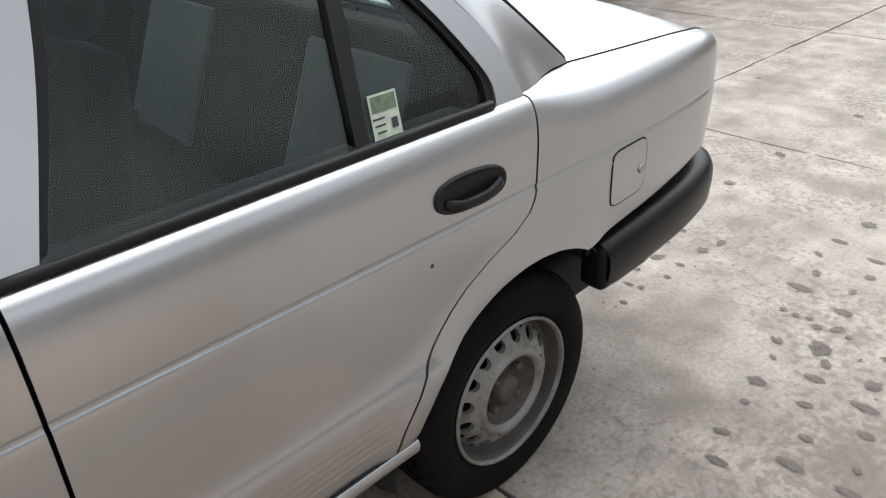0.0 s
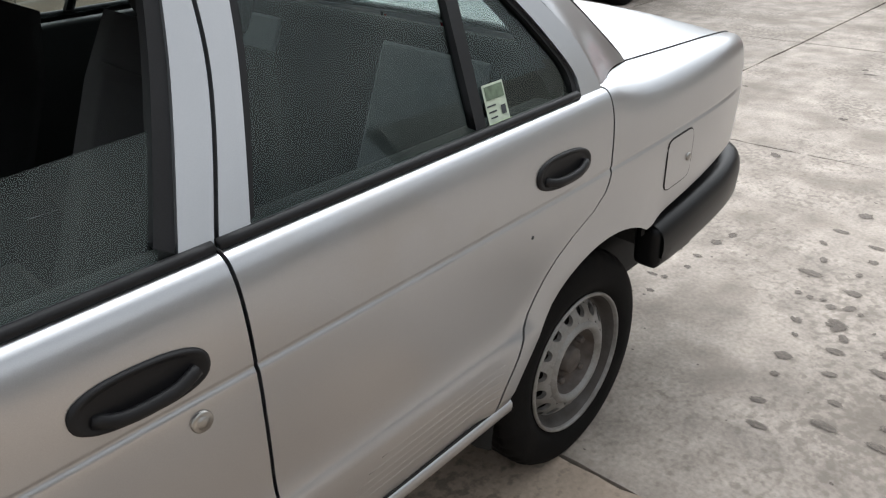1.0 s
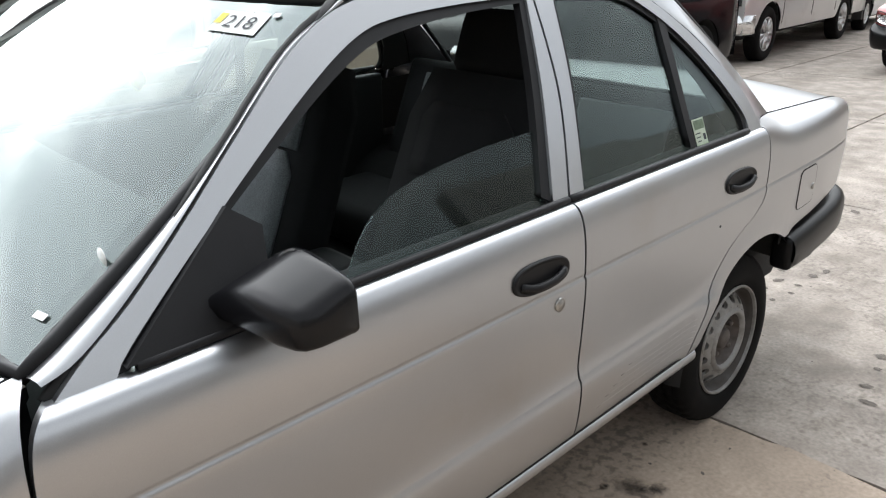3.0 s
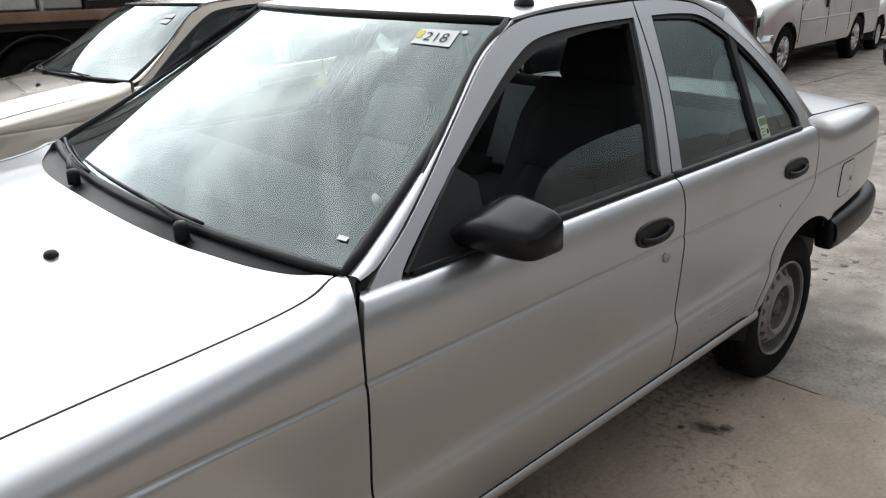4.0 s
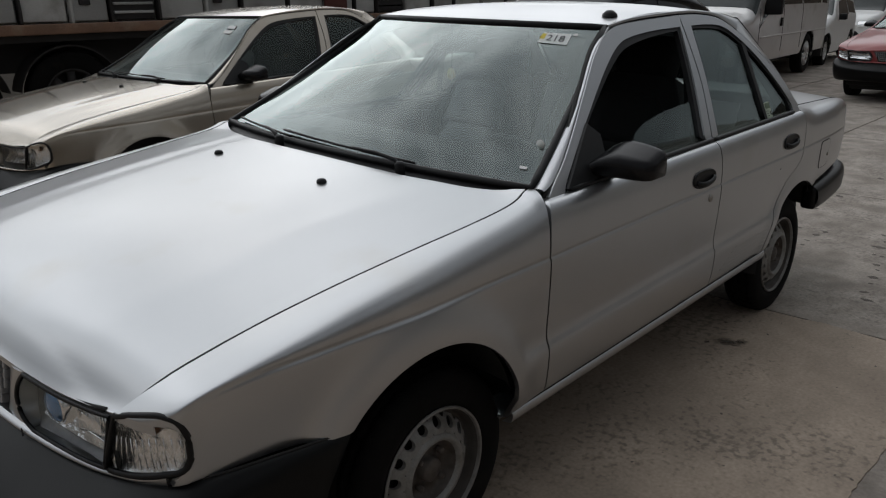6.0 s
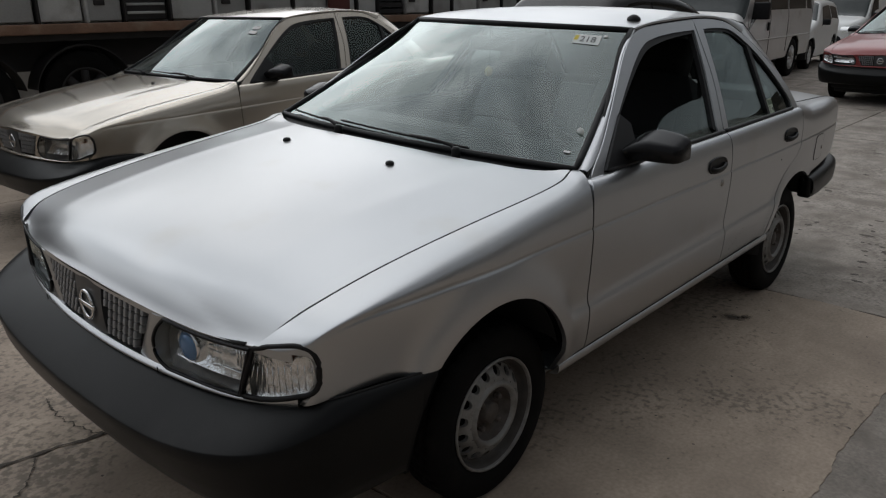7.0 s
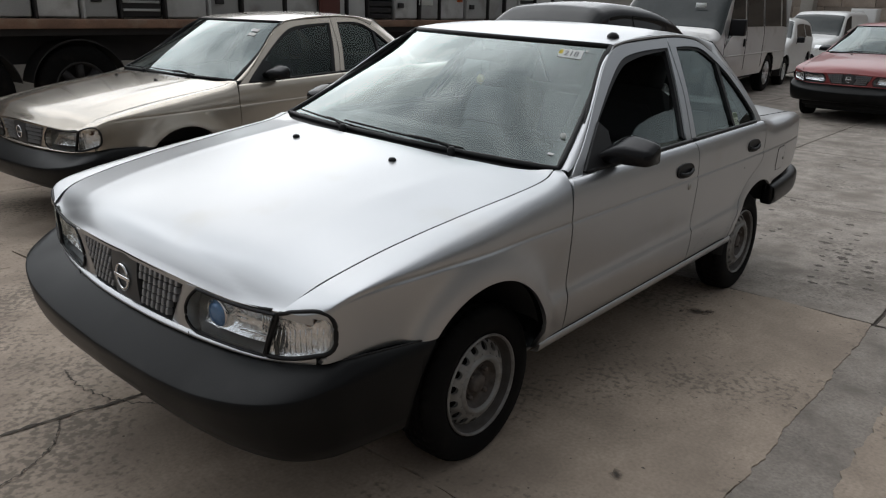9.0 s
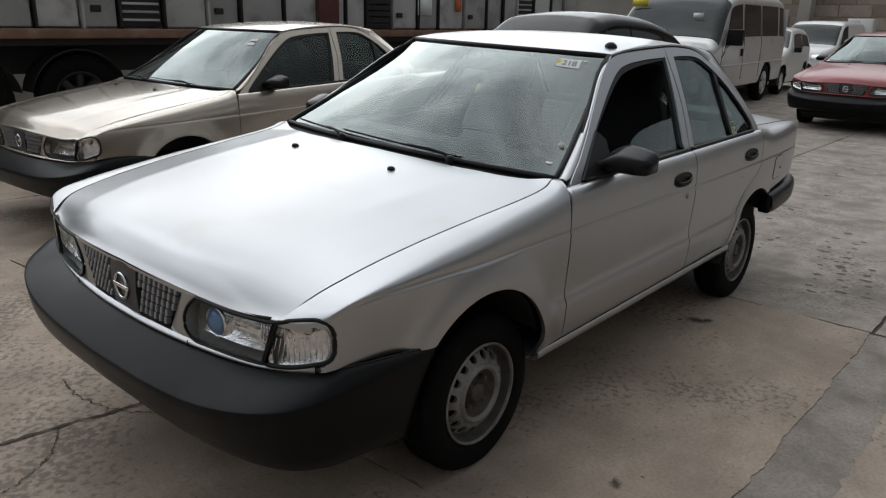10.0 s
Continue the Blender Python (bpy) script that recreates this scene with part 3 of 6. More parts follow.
def door_handle(parent, cx, cz, s):
    """A black oval handle: raised bezel, dished well, and a pull bar across it."""
    bm = bmesh.new()
    w, h, tilt = 0.176, 0.068, 0.05
    rings = [(1.0, -0.005), (0.99, 0.003), (0.95, 0.0062), (0.88, 0.0066), (0.80, 0.0042), (0.70, 0.0030), (0.40, 0.0026), (0.12, 0.0024)]
    loops = []
    for k, out in rings:
        pts = capsule_ring(cx, cz, w * k + (1 - k) * 0.05, h * k, 44, 2.5, tilt)
        loops.append([bm.verts.new((x, s * (shoulder_y(cx, z) + out), z)) for x, z in pts])
    for a, b in zip(loops, loops[1:]):
        for j in range(44):
            i = (j + 1) % 44
            q = (a[j], a[i], b[i], b[j])
            bm.faces.new(q if s < 0 else q[::-1])
    bm.faces.new(loops[-1] if s < 0 else loops[-1][::-1])
    hd = part("door_handle", bm, BLACK_TRIM, parent, "black plastic pull handle")
    y = s * (shoulder_y(cx, cz) + 0.012)
    part("grip", tubed(along([(cx + 0.062, y - s * 0.012, cz - 0.006), (cx + 0.03, y + s * 0.001, cz - 0.014), (cx - 0.03, y + s * 0.003, cz - 0.013), (cx - 0.066, y - s * 0.004, cz - 0.004)], 14), 0.0080, 8, flat=1.2), BLACK_TRIM, hd)


def small_saloon(name, paint, label, at=Matrix(), group="", detailed=True, open_window=True, tag="", far=False):
    """A boxy four-door saloon of the early nineties, built panel by panel."""
    lean = Matrix.Translation((0, -0.0575, 0.0259)) @ Matrix.Rotation(-LEAN, 4, "X") if detailed else Matrix()
    car = thing(name, label, "car", group, "", at @ Matrix.Rotation(TIP, 4, "Y") @ lean)
    N = 60 if detailed else 40
    # --- flanks
    for s in (1, -1):
        belt = lambda x: (0.800, 0.962)
        bumper_line = curve((1.45, 0.616), (1.55, 0.622), (1.635, 0.631), (1.68, 0.636), (1.78, 0.644), (1.86, 0.647), (1.905, 0.640), (1.95, 0.630))
        bumper_top = lambda x: bumper_line(x) if x > 1.45 else -1
        nose_edge = curve((0.0, 1.905), (0.455, 1.905), (0.485, 1.893), (0.518, 1.879), (0.558, 1.873), (0.60, 1.877), (0.647, 1.888), (0.672, 1.900), (0.70, 1.925), (1.0, 1.944))
        d_gap_f = lambda v: 0.800 - 0.045 * max(0.0, (v - 0.7) / 0.3) ** 2
        part("front_fender", flank_sheet(s, lambda v: d_gap_f(v) + 0.006, nose_edge,
             lambda x: (hood_gap_y(x) + 0.007, hood_gap_z(x)), bumper_top, 110 if detailed else 60), paint, car)
        front_door = part("front_door", flank_sheet(s, lambda v: -0.284 + 0.004 * (1 - v), d_gap_f, belt, None, N), paint, car)
        r_back = curve((0.0, -0.778), (0.12, -0.800), (0.152, -0.811), (0.224, -0.840), (0.30, -0.868), (0.36, -0.898), (0.46, -0.964), (0.522, -1.037), (0.575, -1.120), (0.623, -1.158), (0.68, -1.172), (0.70, -1.174), (0.85, -1.182), (1.0, -1.184))
        rear_door = part("rear_door", flank_sheet(s, r_back, lambda v: -0.290 + 0.004 * (1 - v), belt, None, N), paint, car)
        q_front = lambda v: r_back(v) - 0.006
        tail_line = curve((-2.1, 0.645), (-1.88, 0.625), (-1.60, 0.600), (-1.42, 0.589), (-1.34, 0.586))
        tail_low = lambda x: tail_line(x) if x < -1.36 else -1
        part("quarter_panel", flank_sheet(s, lambda v: -2.050 + 0.012 * max(0.0, v - 0.7) / 0.3, q_front,
             lambda x: (quarter_y(x), quarter_z(x)), tail_low, 110 if detailed else 60), paint, car)
        # --- window surrounds
        for line, edge, n in (
                ([(0.752, 0.981), (0.7025, 0.995), (0.623, 1.040), (0.515, 1.113), (0.385, 1.207), (0.225, 1.317), (0.083, 1.377)], [glass_front(s, v) for v in steps(0, 1, 8)], 40),
                ([(0.085, 1.380), (-0.10, 1.396), (-0.43, 1.405), (-0.60, 1.401), (-0.765, 1.380), (-0.89, 1.324)], [Vector((x, s * (green_y(roof_z(x, 1)) - 0.006), roof_z(x, 1) + 0.001)) for x in (0.095, -0.10, -0.40, -0.60, -0.80, -0.95)], 50)):
            inner, outer = along(edge, n), along([gp(x, z, s) for x, z in line], n)
            if n == 40:
                seal = [p.lerp(q, 0.17) for p, q in zip(inner, outer)]
                part("pillar_seal", sheet(lambda u, v: inner[u].lerp(seal[u], v) + Vector((0.2, s * 0.5, 0.6)) * 0.006 * math.sin(math.pi * v), range(n + 1), steps(0, 1, 4), (0, -0.012 * s, 0), flip=s < 0), BLACK_TRIM, car, "wide black rubber seal beside the windshield")
                inner = seal
            part("roof_rail", sheet(lambda u, v: inner[u].lerp(outer[u], v) + Vector((0, s * 0.5, 0.6)) * 0.008 * 4 * v * (1 - v), range(n + 1), steps(0, 1, 6), (0, -0.014 * s, 0), flip=s < 0), paint, car)
        front_edge = along([(x - 0.0045, 0, max(z, 0.960)) for x, z in DOOR_TOP_REAR[:2:-1]], 40)
        back_edge = along([(-1.452, 0, 0.947), (-1.395, 0, 0.996), (-1.29, 0, 1.088), (-1.12, 0, 1.225), (-0.95, 0, 1.362)], 40)

        def c_pillar(u, v, s=s):
            p = front_edge[v].lerp(back_edge[v], u)
            foot = [quarter_y(front_edge[0].x + (back_edge[0].x - front_edge[0].x) * k) - 0.002 for k in (0, u, 1)]
            k = min(1.0, v / 26.0)
            k = k * k * (3 - 2 * k)
            side = (foot[1] - foot[0]) / (foot[2] - foot[0]) * (1 - k) + u ** 1.7 * k
            back = 0.690 - 0.294 * (p.z - 0.955) + 0.012 * math.sin(math.pi * min(1.0, max(0.0, p.z - 0.955) / 0.407))
            a = green_y(p.z) + 0.003 + (foot[0] - green_y(front_edge[0].z) - 0.003) * (1 - k)
            b = back + (foot[2] - 0.691) * (1 - k)
            return Vector((p.x, s * (a + (b - a) * side), p.z))
        part("c_pillar", sheet(c_pillar, steps(0, 1, 10), range(41), (0, -0.012 * s, 0), flip=s > 0), paint, car)
        part("window_frame", ribbon(DOOR_TOP_FRONT, WIN_FRONT, s, 50, 0.003, 0.012, 3), paint, front_door)
        part("window_frame", ribbon(B_SPLIT, B_FRONT, s, 20, 0.003, 0.012, 3), paint, front_door)
        part("window_frame", ribbon([(x - 0.007, z) for x, z in B_SPLIT], B_REAR, s, 20, 0.003, 0.012, 3), paint, rear_door)
        part("window_frame", ribbon(DOOR_TOP_REAR, WIN_REAR, s, 50, 0.003, 0.012, 3), paint, rear_door)
        # black channels inside the frames
        for door, a in ((front_door, WIN_FRONT), (front_door, B_FRONT), (rear_door, B_REAR), (rear_door, WIN_REAR)):
            fr = door is front_door
            cx, cz = (0.0, 1.12) if fr else (-0.70, 1.13)
            w = 0.020 if fr else 0.012
            b = [(x + (cx - x) * w / max(0.1, math.hypot(cx - x, cz - z)) * 1.3, z + (cz - z) * w / max(0.1, math.hypot(cx - x, cz - z)) * 1.3) for x, z in a]
            part("window_channel", ribbon(a, b, s, 40, -0.004, 0.02, 2), BLACK_TRIM, door)
        for door, x0, x1 in ((front_door, -0.284, 0.640), (rear_door, -1.100, -0.292)):
            part("belt_moulding", tubed([gp(x, 0.967, s, 0.004) for x in steps(x0, x1, 24)], 0.0100, 8, flat=0.9), BLACK_TRIM, door)
        part("division_bar", ribbon([(-0.885, 1.290), (-0.806, 0.974)], [(-0.912, 1.268), (-0.832, 0.974)], s, 10, 0.0, 0.02, 2), BLACK_TRIM, rear_door)
        # --- glass
        dense = lambda pts, n: [(p.x, p.z) for p in along([(q[0], 0, q[1]) for q in pts], n)]
        rear_main = dense(B_REAR[::-1], 10) + dense([q for q in WIN_REAR[:4]], 16)[1:] + [(-0.89, 1.265), (-0.815, 0.972)]
        rear_main = [(x, z if z > 0.98 else 0.955) for x, z in rear_main]
        part("window_pane", fill(rear_main, s, -0.012), SIDE_GLASS, rear_door, "tinted side glass", smooth=False)
        part("quarter_pane", fill([(-0.815, 0.955), (-0.90, 1.262)] + dense(WIN_REAR[3:], 16)[2:] + [(-1.105, 0.955)], s, -0.012), SIDE_GLASS, rear_door, "tinted quarter glass", smooth=False)
        if open_window:
            low = [(-0.215, 0.96), (-0.232, 0.99), (-0.292, 1.094)] + dense([(-0.286, 1.100), (-0.10, 1.094), (0.03, 1.082), (0.13, 1.064), (0.20, 1.034), (0.255, 0.992), (0.285, 0.96)], 24)
            part("window_pane", fill(low, s, -0.014), SIDE_GLASS, front_door, "half-lowered tinted window", smooth=False)
        else:
            part("window_pane", fill(dense(B_FRONT[::-1], 10) + dense(WIN_FRONT[::-1], 24)[1:], s, -0.014), SIDE_GLASS, front_door, "tinted side glass", smooth=False)
        # --- handles, lock, mirror
        door_handle(front_door, -0.137, 0.858, s)
        door_handle(rear_door, -0.998, 0.857, s)
        y = flank_y(-0.195, 0.775)
        part("door_lock", lathe([(0.0155, s * (y - 0.004)), (0.0155, s * (y + 0.003)), (0.013, s * (y + 0.005)), (0.009, s * (y + 0.004)), (0.0085, s * (y + 0.006)), (0.0004, s * (y + 0.006))], "y", 24, (-0.195, 0, 0.775)), BUTTON, front_door, "round metal door lock")
        mirror = part("wing_mirror", mirror_mesh(s), GLOSS_BLACK, car, "black plastic wing mirror")
        part("mirror_sail", fill([(0.655, 0.972), (0.43, 0.972), (0.40, 1.085), (0.445, 1.120)], s, 0.012, 0.022), BLACK_TRIM, mirror, smooth=False)
        part("mirror_glass", sheet(lambda u, v: Vector((0.3965, s * (0.812 + 0.138 * u), 0.992 + 0.066 * v)), [0, 1], [0, 1], (0.002, 0, 0), flip=s < 0), CHROME, mirror, smooth=False)
        # sill: a flange under the doors, and the strakes along the doors' foot
        part("sill", sheet(lambda u, v, s=s: Vector((-0.845 + 1.79 * u, s * (0.802 - 0.05 * v), 0.358 - 0.045 * v + 0.012 * math.sin(3.14 * v))), steps(0, 1, 30), steps(0, 1, 5), (0, -0.1 * s, 0), flip=s < 0), paint, car, "silver-grey sill below the doors" if detailed else "")
        ledge = [(-0.004, 0.389), (0.006, 0.387), (0.0105, 0.382), (0.0110, 0.372), (0.008, 0.360), (0.001, 0.350), (-0.030, 0.344)]
        part("sill_ledge", sheet(lambda u, v, s=s: Vector((-0.852 + 1.80 * u, s * (flank_y(-0.2, 0.385) + ledge[v][0]), ledge[v][1])), steps(0, 1, 30), range(len(ledge)), None, flip=s < 0), paint, car)
        part("sill_seam", tubed([(x, s * (flank_y(-0.2, 0.392) - 0.0005), 0.3915) for x in steps(-0.85, 0.945, 20)], 0.0032, 6), SEAM, car)
        if detailed:
            for door, x0, x1 in ((rear_door, -0.795, -0.36),):
                for k in range(5):
                    z = 0.440 + 0.017 * k
                    part("strake", tubed([(x, s * (flank_y(x, z) - 0.0032), z) for x in steps(x0 - 0.004 * k, x1 - 0.03 * k, 20)], 0.0040, 6), paint, door)
        # wheels and their wells
        for x in (HUB_X, 0.015 - HUB_X):
            wheel(car, x, s, lean)
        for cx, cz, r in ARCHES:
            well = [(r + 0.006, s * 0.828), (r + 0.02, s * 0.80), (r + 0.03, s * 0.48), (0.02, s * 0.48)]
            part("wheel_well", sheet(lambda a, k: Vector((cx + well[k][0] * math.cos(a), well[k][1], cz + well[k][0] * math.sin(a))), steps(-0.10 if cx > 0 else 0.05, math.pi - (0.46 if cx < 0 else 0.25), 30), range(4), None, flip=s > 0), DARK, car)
    def flap(u, v):
        c, r = (-1.512, 0.716), (0.070, 0.066)
        a = 2 * math.pi * u
        k = 1 / (abs(math.cos(a)) ** 7 + abs(math.sin(a)) ** 7) ** (1 / 7)
        x, z = c[0] + r[0] * v * k * math.cos(a) + 0.10 * r[1] * v * k * math.sin(a), c[1] + r[1] * v * k * math.sin(a)
        return Vector((x, (flank_y(x, z) if z < Z_LINE else flank_y(x, Z_LINE)) + 0.0022, z))
    if detailed:
        fl = part("fuel_flap", sheet(flap, steps(0, 1, 48), steps(0, 1, 8), (0, -0.004, 0), flip=False), paint, car, "square fuel flap with a lock")
        part("flap_gap", tubed([flap(u, 1.012) - Vector((0, 0.0030, 0)) for u in steps(0, 1, 48)[:-1]], 0.0032, 5, True), SEAM, fl)
        y = flank_y(-1.566, 0.70)
        part("flap_lock", lathe([(0.0105, y), (0.0105, y + 0.006), (0.008, y + 0.008), (0.0004, y + 0.008)], "y", 18, (-1.562, 0, 0.708)), BUTTON, fl, "round metal lock")
    for s in (1, -1):
        # dark bar laid in the gap for its shade, thinning towards the nose
        part("bonnet_gap", tubed([(x, s * (hood_gap_y(x) + 0.0035), hood_gap_z(x) - 0.0025) for x in steps(0.79, 1.895, 40)], [0.0040] * 32 + [0.0038, 0.0035, 0.003, 0.0026, 0.0021, 0.0016, 0.0011, 0.0007, 0.0004], 5), SEAM, car)
        part("boot_gap", tubed([(x, s * (deck_gap_y(x) + 0.003), deck_gap_z(x) - 0.0005) for x in steps(-1.455, -2.02, 30)], 0.0036, 5), SEAM, car)
    # --- hood, roof, deck
    part("hood", sheet(hood_point, steps(-1, 1, 56), steps(0, 0.93, 46) + steps(0.94, 1, 8), (0, 0, -0.016), flip=True), paint, car, "broad smooth bonnet")
    part("roof", sheet(lambda e, v: Vector(((glass_front(e, 1).x - 0.004) + (glass_rear(e, 1).x + 0.004 - glass_front(e, 1).x + 0.004) * v, e * (green_y(roof_z((glass_front(e, 1).x) + (glass_rear(e, 1).x - glass_front(e, 1).x) * v, 1)) - 0.004),
         roof_z(glass_front(e, 1).x + (glass_rear(e, 1).x - glass_front(e, 1).x) * v, e) + 0.002)), steps(-1, 1, 36), steps(0, 1, 36), (0, 0, -0.012)), paint, car)
    deck_mid = curve((-2.07, 0.905), (-2.03, 0.930), (-1.95, 0.944), (-1.8, 0.951), (-1.45, 0.956))
    part("boot_lid", sheet(lambda e, v: Vector((-1.452 - 0.06 * (1 - e * e) - 0.575 * v - 0.02 * (1 - e * e) * v, e * deck_gap_y(-1.46 - 0.6 * v), deck_gap_z(-1.45 - 0.6 * v) * abs(e) ** 2.4 + deck_mid(-1.45 - 0.6 * v) * (1 - abs(e) ** 2.4))), steps(-1, 1, 30), steps(0, 1, 24), (0, 0, -0.016)), paint, car)
    part("tail_panel", sheet(lambda e, v: Vector((-2.03 - 0.045 * (1 - e * e) - 0.03 * math.sin(3.14 * v), e * (0.735 - 0.06 * v), 0.60 + 0.30 * v)), steps(-1, 1, 24), steps(0, 1, 10), (0.02, 0, 0), flip=True), paint, car)
    for s in (1, -1):
        part("tail_lamp", sheet(lambda u, v, s=s: Vector((-2.052 + 0.02 * u - 0.03 * math.sin(3.14 * v) - 0.012, s * (0.40 + 0.30 * u), 0.66 + 0.20 * v)), steps(0, 1, 8), steps(0, 1, 8), (0.03, 0, 0), flip=s > 0), AMBER, car, "red tail lamp")
    # --- windshield and rear window
    ws = part("windshield", sheet(glass_front, steps(-0.985, 0.985, 30), steps(0.012, 0.985, 24), (-0.003, 0, -0.003)), WS_GLASS, car, "large curved windshield")
    rim = [glass_front(-1 + 2 * i / 30, 0.0) for i in range(31)] + [glass_front(1, i / 14) for i in range(1, 14)] + [glass_front(1 - 2 * i / 30, 1.0) for i in range(31)] + [glass_front(-1, 1 - i / 14) for i in range(1, 14)]
    part("windshield_seal", tubed(rim, 0.0130, 6, True), BLACK_TRIM, car, "black rubber seal")
    band = lambda e, v: glass_front(e * 0.985, 0.01 + 0.10 * v) - Vector((0.006, 0, 0.006))
    part("windshield_band", sheet(band, steps(-1, 1, 30), steps(0, 1, 3), None), FRIT, car, "dark printed band along the glass")
    for s in (1, -1):
        part("windshield_band", sheet(lambda v, u, s=s: glass_front(s * (0.925 + 0.06 * u), v) - Vector((0.006, 0, 0.006)), steps(0.09, 0.985, 20), [0, 1], None, flip=s > 0), FRIT, car)
    part("windshield_band", sheet(lambda e, v: glass_front(e * 0.93, 0.955 + 0.03 * v) - Vector((0.006, 0, 0.006)), steps(-1, 1, 30), [0, 1], None), FRIT, car)
    part("rear_window", sheet(glass_rear, steps(-0.98, 0.98, 24), steps(0.02, 0.98, 20), (0.003, 0, -0.003), flip=True), REAR_GLASS, car)
    rim = [glass_rear(-1 + 2 * i / 30, 0.0) for i in range(31)] + [glass_rear(1, i / 14) for i in range(1, 14)] + [glass_rear(1 - 2 * i / 30, 1.0) for i in range(31)] + [glass_rear(-1, 1 - i / 14) for i in range(1, 14)]
    part("rear_window_seal", tubed(rim, 0.0095, 6, True), BLACK_TRIM, car)
    # cowl with its louvred black cover
    part("cowl_cover", sheet(lambda e, v: Vector(((0.955 - 0.165 * abs(e) ** 2.6) * (1 - v) + (glass_front(e, 0).x - 0.002) * v, e * (0.735 + 0.01 * v), (0.982 - 0.012 * e * e) * (1 - v) + (glass_front(e, 0).z - 0.004) * v - 0.012 * math.sin(3.14 * v))), steps(-1, 1, 40), steps(0, 1, 6), (0, 0, -0.03)), BLACK_TRIM, car, "matt black cowl cover")
    # --- wipers
    for y0, y1, k in ((0.34, -0.26, 0), (-0.22, -0.66, 1)):
        base = glass_front(y0 / 0.75, 0.0) + Vector((0.035, 0, 0.004))
        tip_a = glass_front((y0 - (0.22 if k == 0 else 0.16)) / 0.75, 0.018) + Vector((0.012, 0, 0.020))
        wiper = part("wiper", tubed([base, base + Vector((0.0, -0.02, 0.022)), base.lerp(tip_a, 0.5) + Vector((0.006, 0, 0.018)), tip_a], [0.008, 0.007, 0.005, 0.004], 6), BLACK_TRIM, car, "black wiper arm")
        line = [glass_front((y0 + 0.03 + (y1 - y0 - 0.03) * t) / 0.75, 0.012 + 0.026 * t) + Vector((0.009, 0, 0.012)) for t in steps(0, 1, 14)]
        part("wiper_blade", tubed(line, 0.0042, 6), BLACK_TRIM, wiper)
        part("pivot", lathe([(0.016, -0.02), (0.016, 0.012), (0.010, 0.02), (0.0005, 0.02)], "z", 16, base), BLACK_TRIM, wiper)
    # --- washer jets
    for y in (0.250, -0.250):
        e = y / 0.725
        p = hood_point(e, (1.118 - 0.94) / (nose_x(e * 0.69) - 0.94))
        part("washer_jet", lathe([(0.015, -0.004), (0.0145, 0.004), (0.011, 0.010), (0.0005, 0.0125)], "z", 14, p), BLACK_TRIM, car, "black washer jet")
    if detailed:
        p = Vector((-0.045, 0.483, roof_z(-0.045, 0.86) + 0.004))
        part("aerial_base", lathe([(0.028, -0.004), (0.026, 0.006), (0.017, 0.014), (0.010, 0.018), (0.0005, 0.019)], "z", 18, p), BLACK_TRIM, car, "black rubber aerial base on the roof")
    # --- rear bumper
    def rear_bumper(u, v):
        a = (u - 0.5) * 2
        t = abs(a)
        sg = 1 if a >= 0 else -1
        path = along([(-2.135, 0, 0), (-2.130, 0.40, 0), (-2.095, 0.66, 0), (-2.03, 0.775, 0), (-1.88, 0.825, 0), (-1.64, 0.846, 0), (-1.43, 0.852, 0)], 60) if not rear_path else rear_path
        rear_path[:] = path
        p = path[min(60, int(round(t * 60)))]
        q = path[min(60, int(round(t * 60)) + 1)] - path[max(0, int(round(t * 60)) - 1)]
        nrm = Vector((q.y, -q.x, 0)).normalized() * -1
        zz, out = REAR_PROFILE[v]
        zz = max(zz, 0.436 + 0.045 * max(0.0, (t - 0.93) / 0.07) ** 2)
        rise = 0.03 * max(0.0, (t - 0.45) / 0.55) * -1 + 0.03
        return Vector((p.x, p.y, 0)) + Vector((nrm.x * out, nrm.y * out, zz + rise * (1 if v > 3 else 0.3))) if sg > 0 else Vector((p.x + nrm.x * out, -(p.y + nrm.y * out), zz + rise * (1 if v > 3 else 0.3)))
    rear_path = []
    part("rear_bumper", sheet(rear_bumper, steps(0, 1, 120), range(len(REAR_PROFILE)), None, flip=True), BUMPER, car, "dull black plastic bumper")
    for s in (-1, 1):
        b = boxed((-1.62, 0.775, 0.446), (-1.418, 0.846, 0.560), 0.022, 3)
        bmesh.ops.scale(b, vec=(1, s, 1), verts=b.verts)
        if s < 0:
            bmesh.ops.reverse_faces(b, faces=b.faces)
        part("bumper_end", b, BUMPER, car)
        part("bumper_recess", sheet(lambda x, v, s=s: Vector((x, s * (plan_y(x) - 0.030), 0.54 + 0.10 * v)), steps(-2.0, -1.40, 16), [0, 1], None, flip=s > 0), SEAM, car)
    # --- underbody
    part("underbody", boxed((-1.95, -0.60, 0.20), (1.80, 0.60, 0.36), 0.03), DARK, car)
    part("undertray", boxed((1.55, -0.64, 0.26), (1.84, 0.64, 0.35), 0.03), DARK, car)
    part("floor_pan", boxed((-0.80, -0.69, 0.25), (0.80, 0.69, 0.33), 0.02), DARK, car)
    for s in (1, -1):
        part("door_jamb", gap_shade_mesh(s), SEAM, car)
    cabin(car, detailed)
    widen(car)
    face(car, paint, detailed)
    return car


REAR_PROFILE = [(0.436, -0.07), (0.438, -0.03), (0.446, -0.012), (0.468, 0.0), (0.505, 0.004), (0.535, 0.002), (0.552, -0.006), (0.561, -0.018), (0.566, -0.034), (0.568, -0.06)]


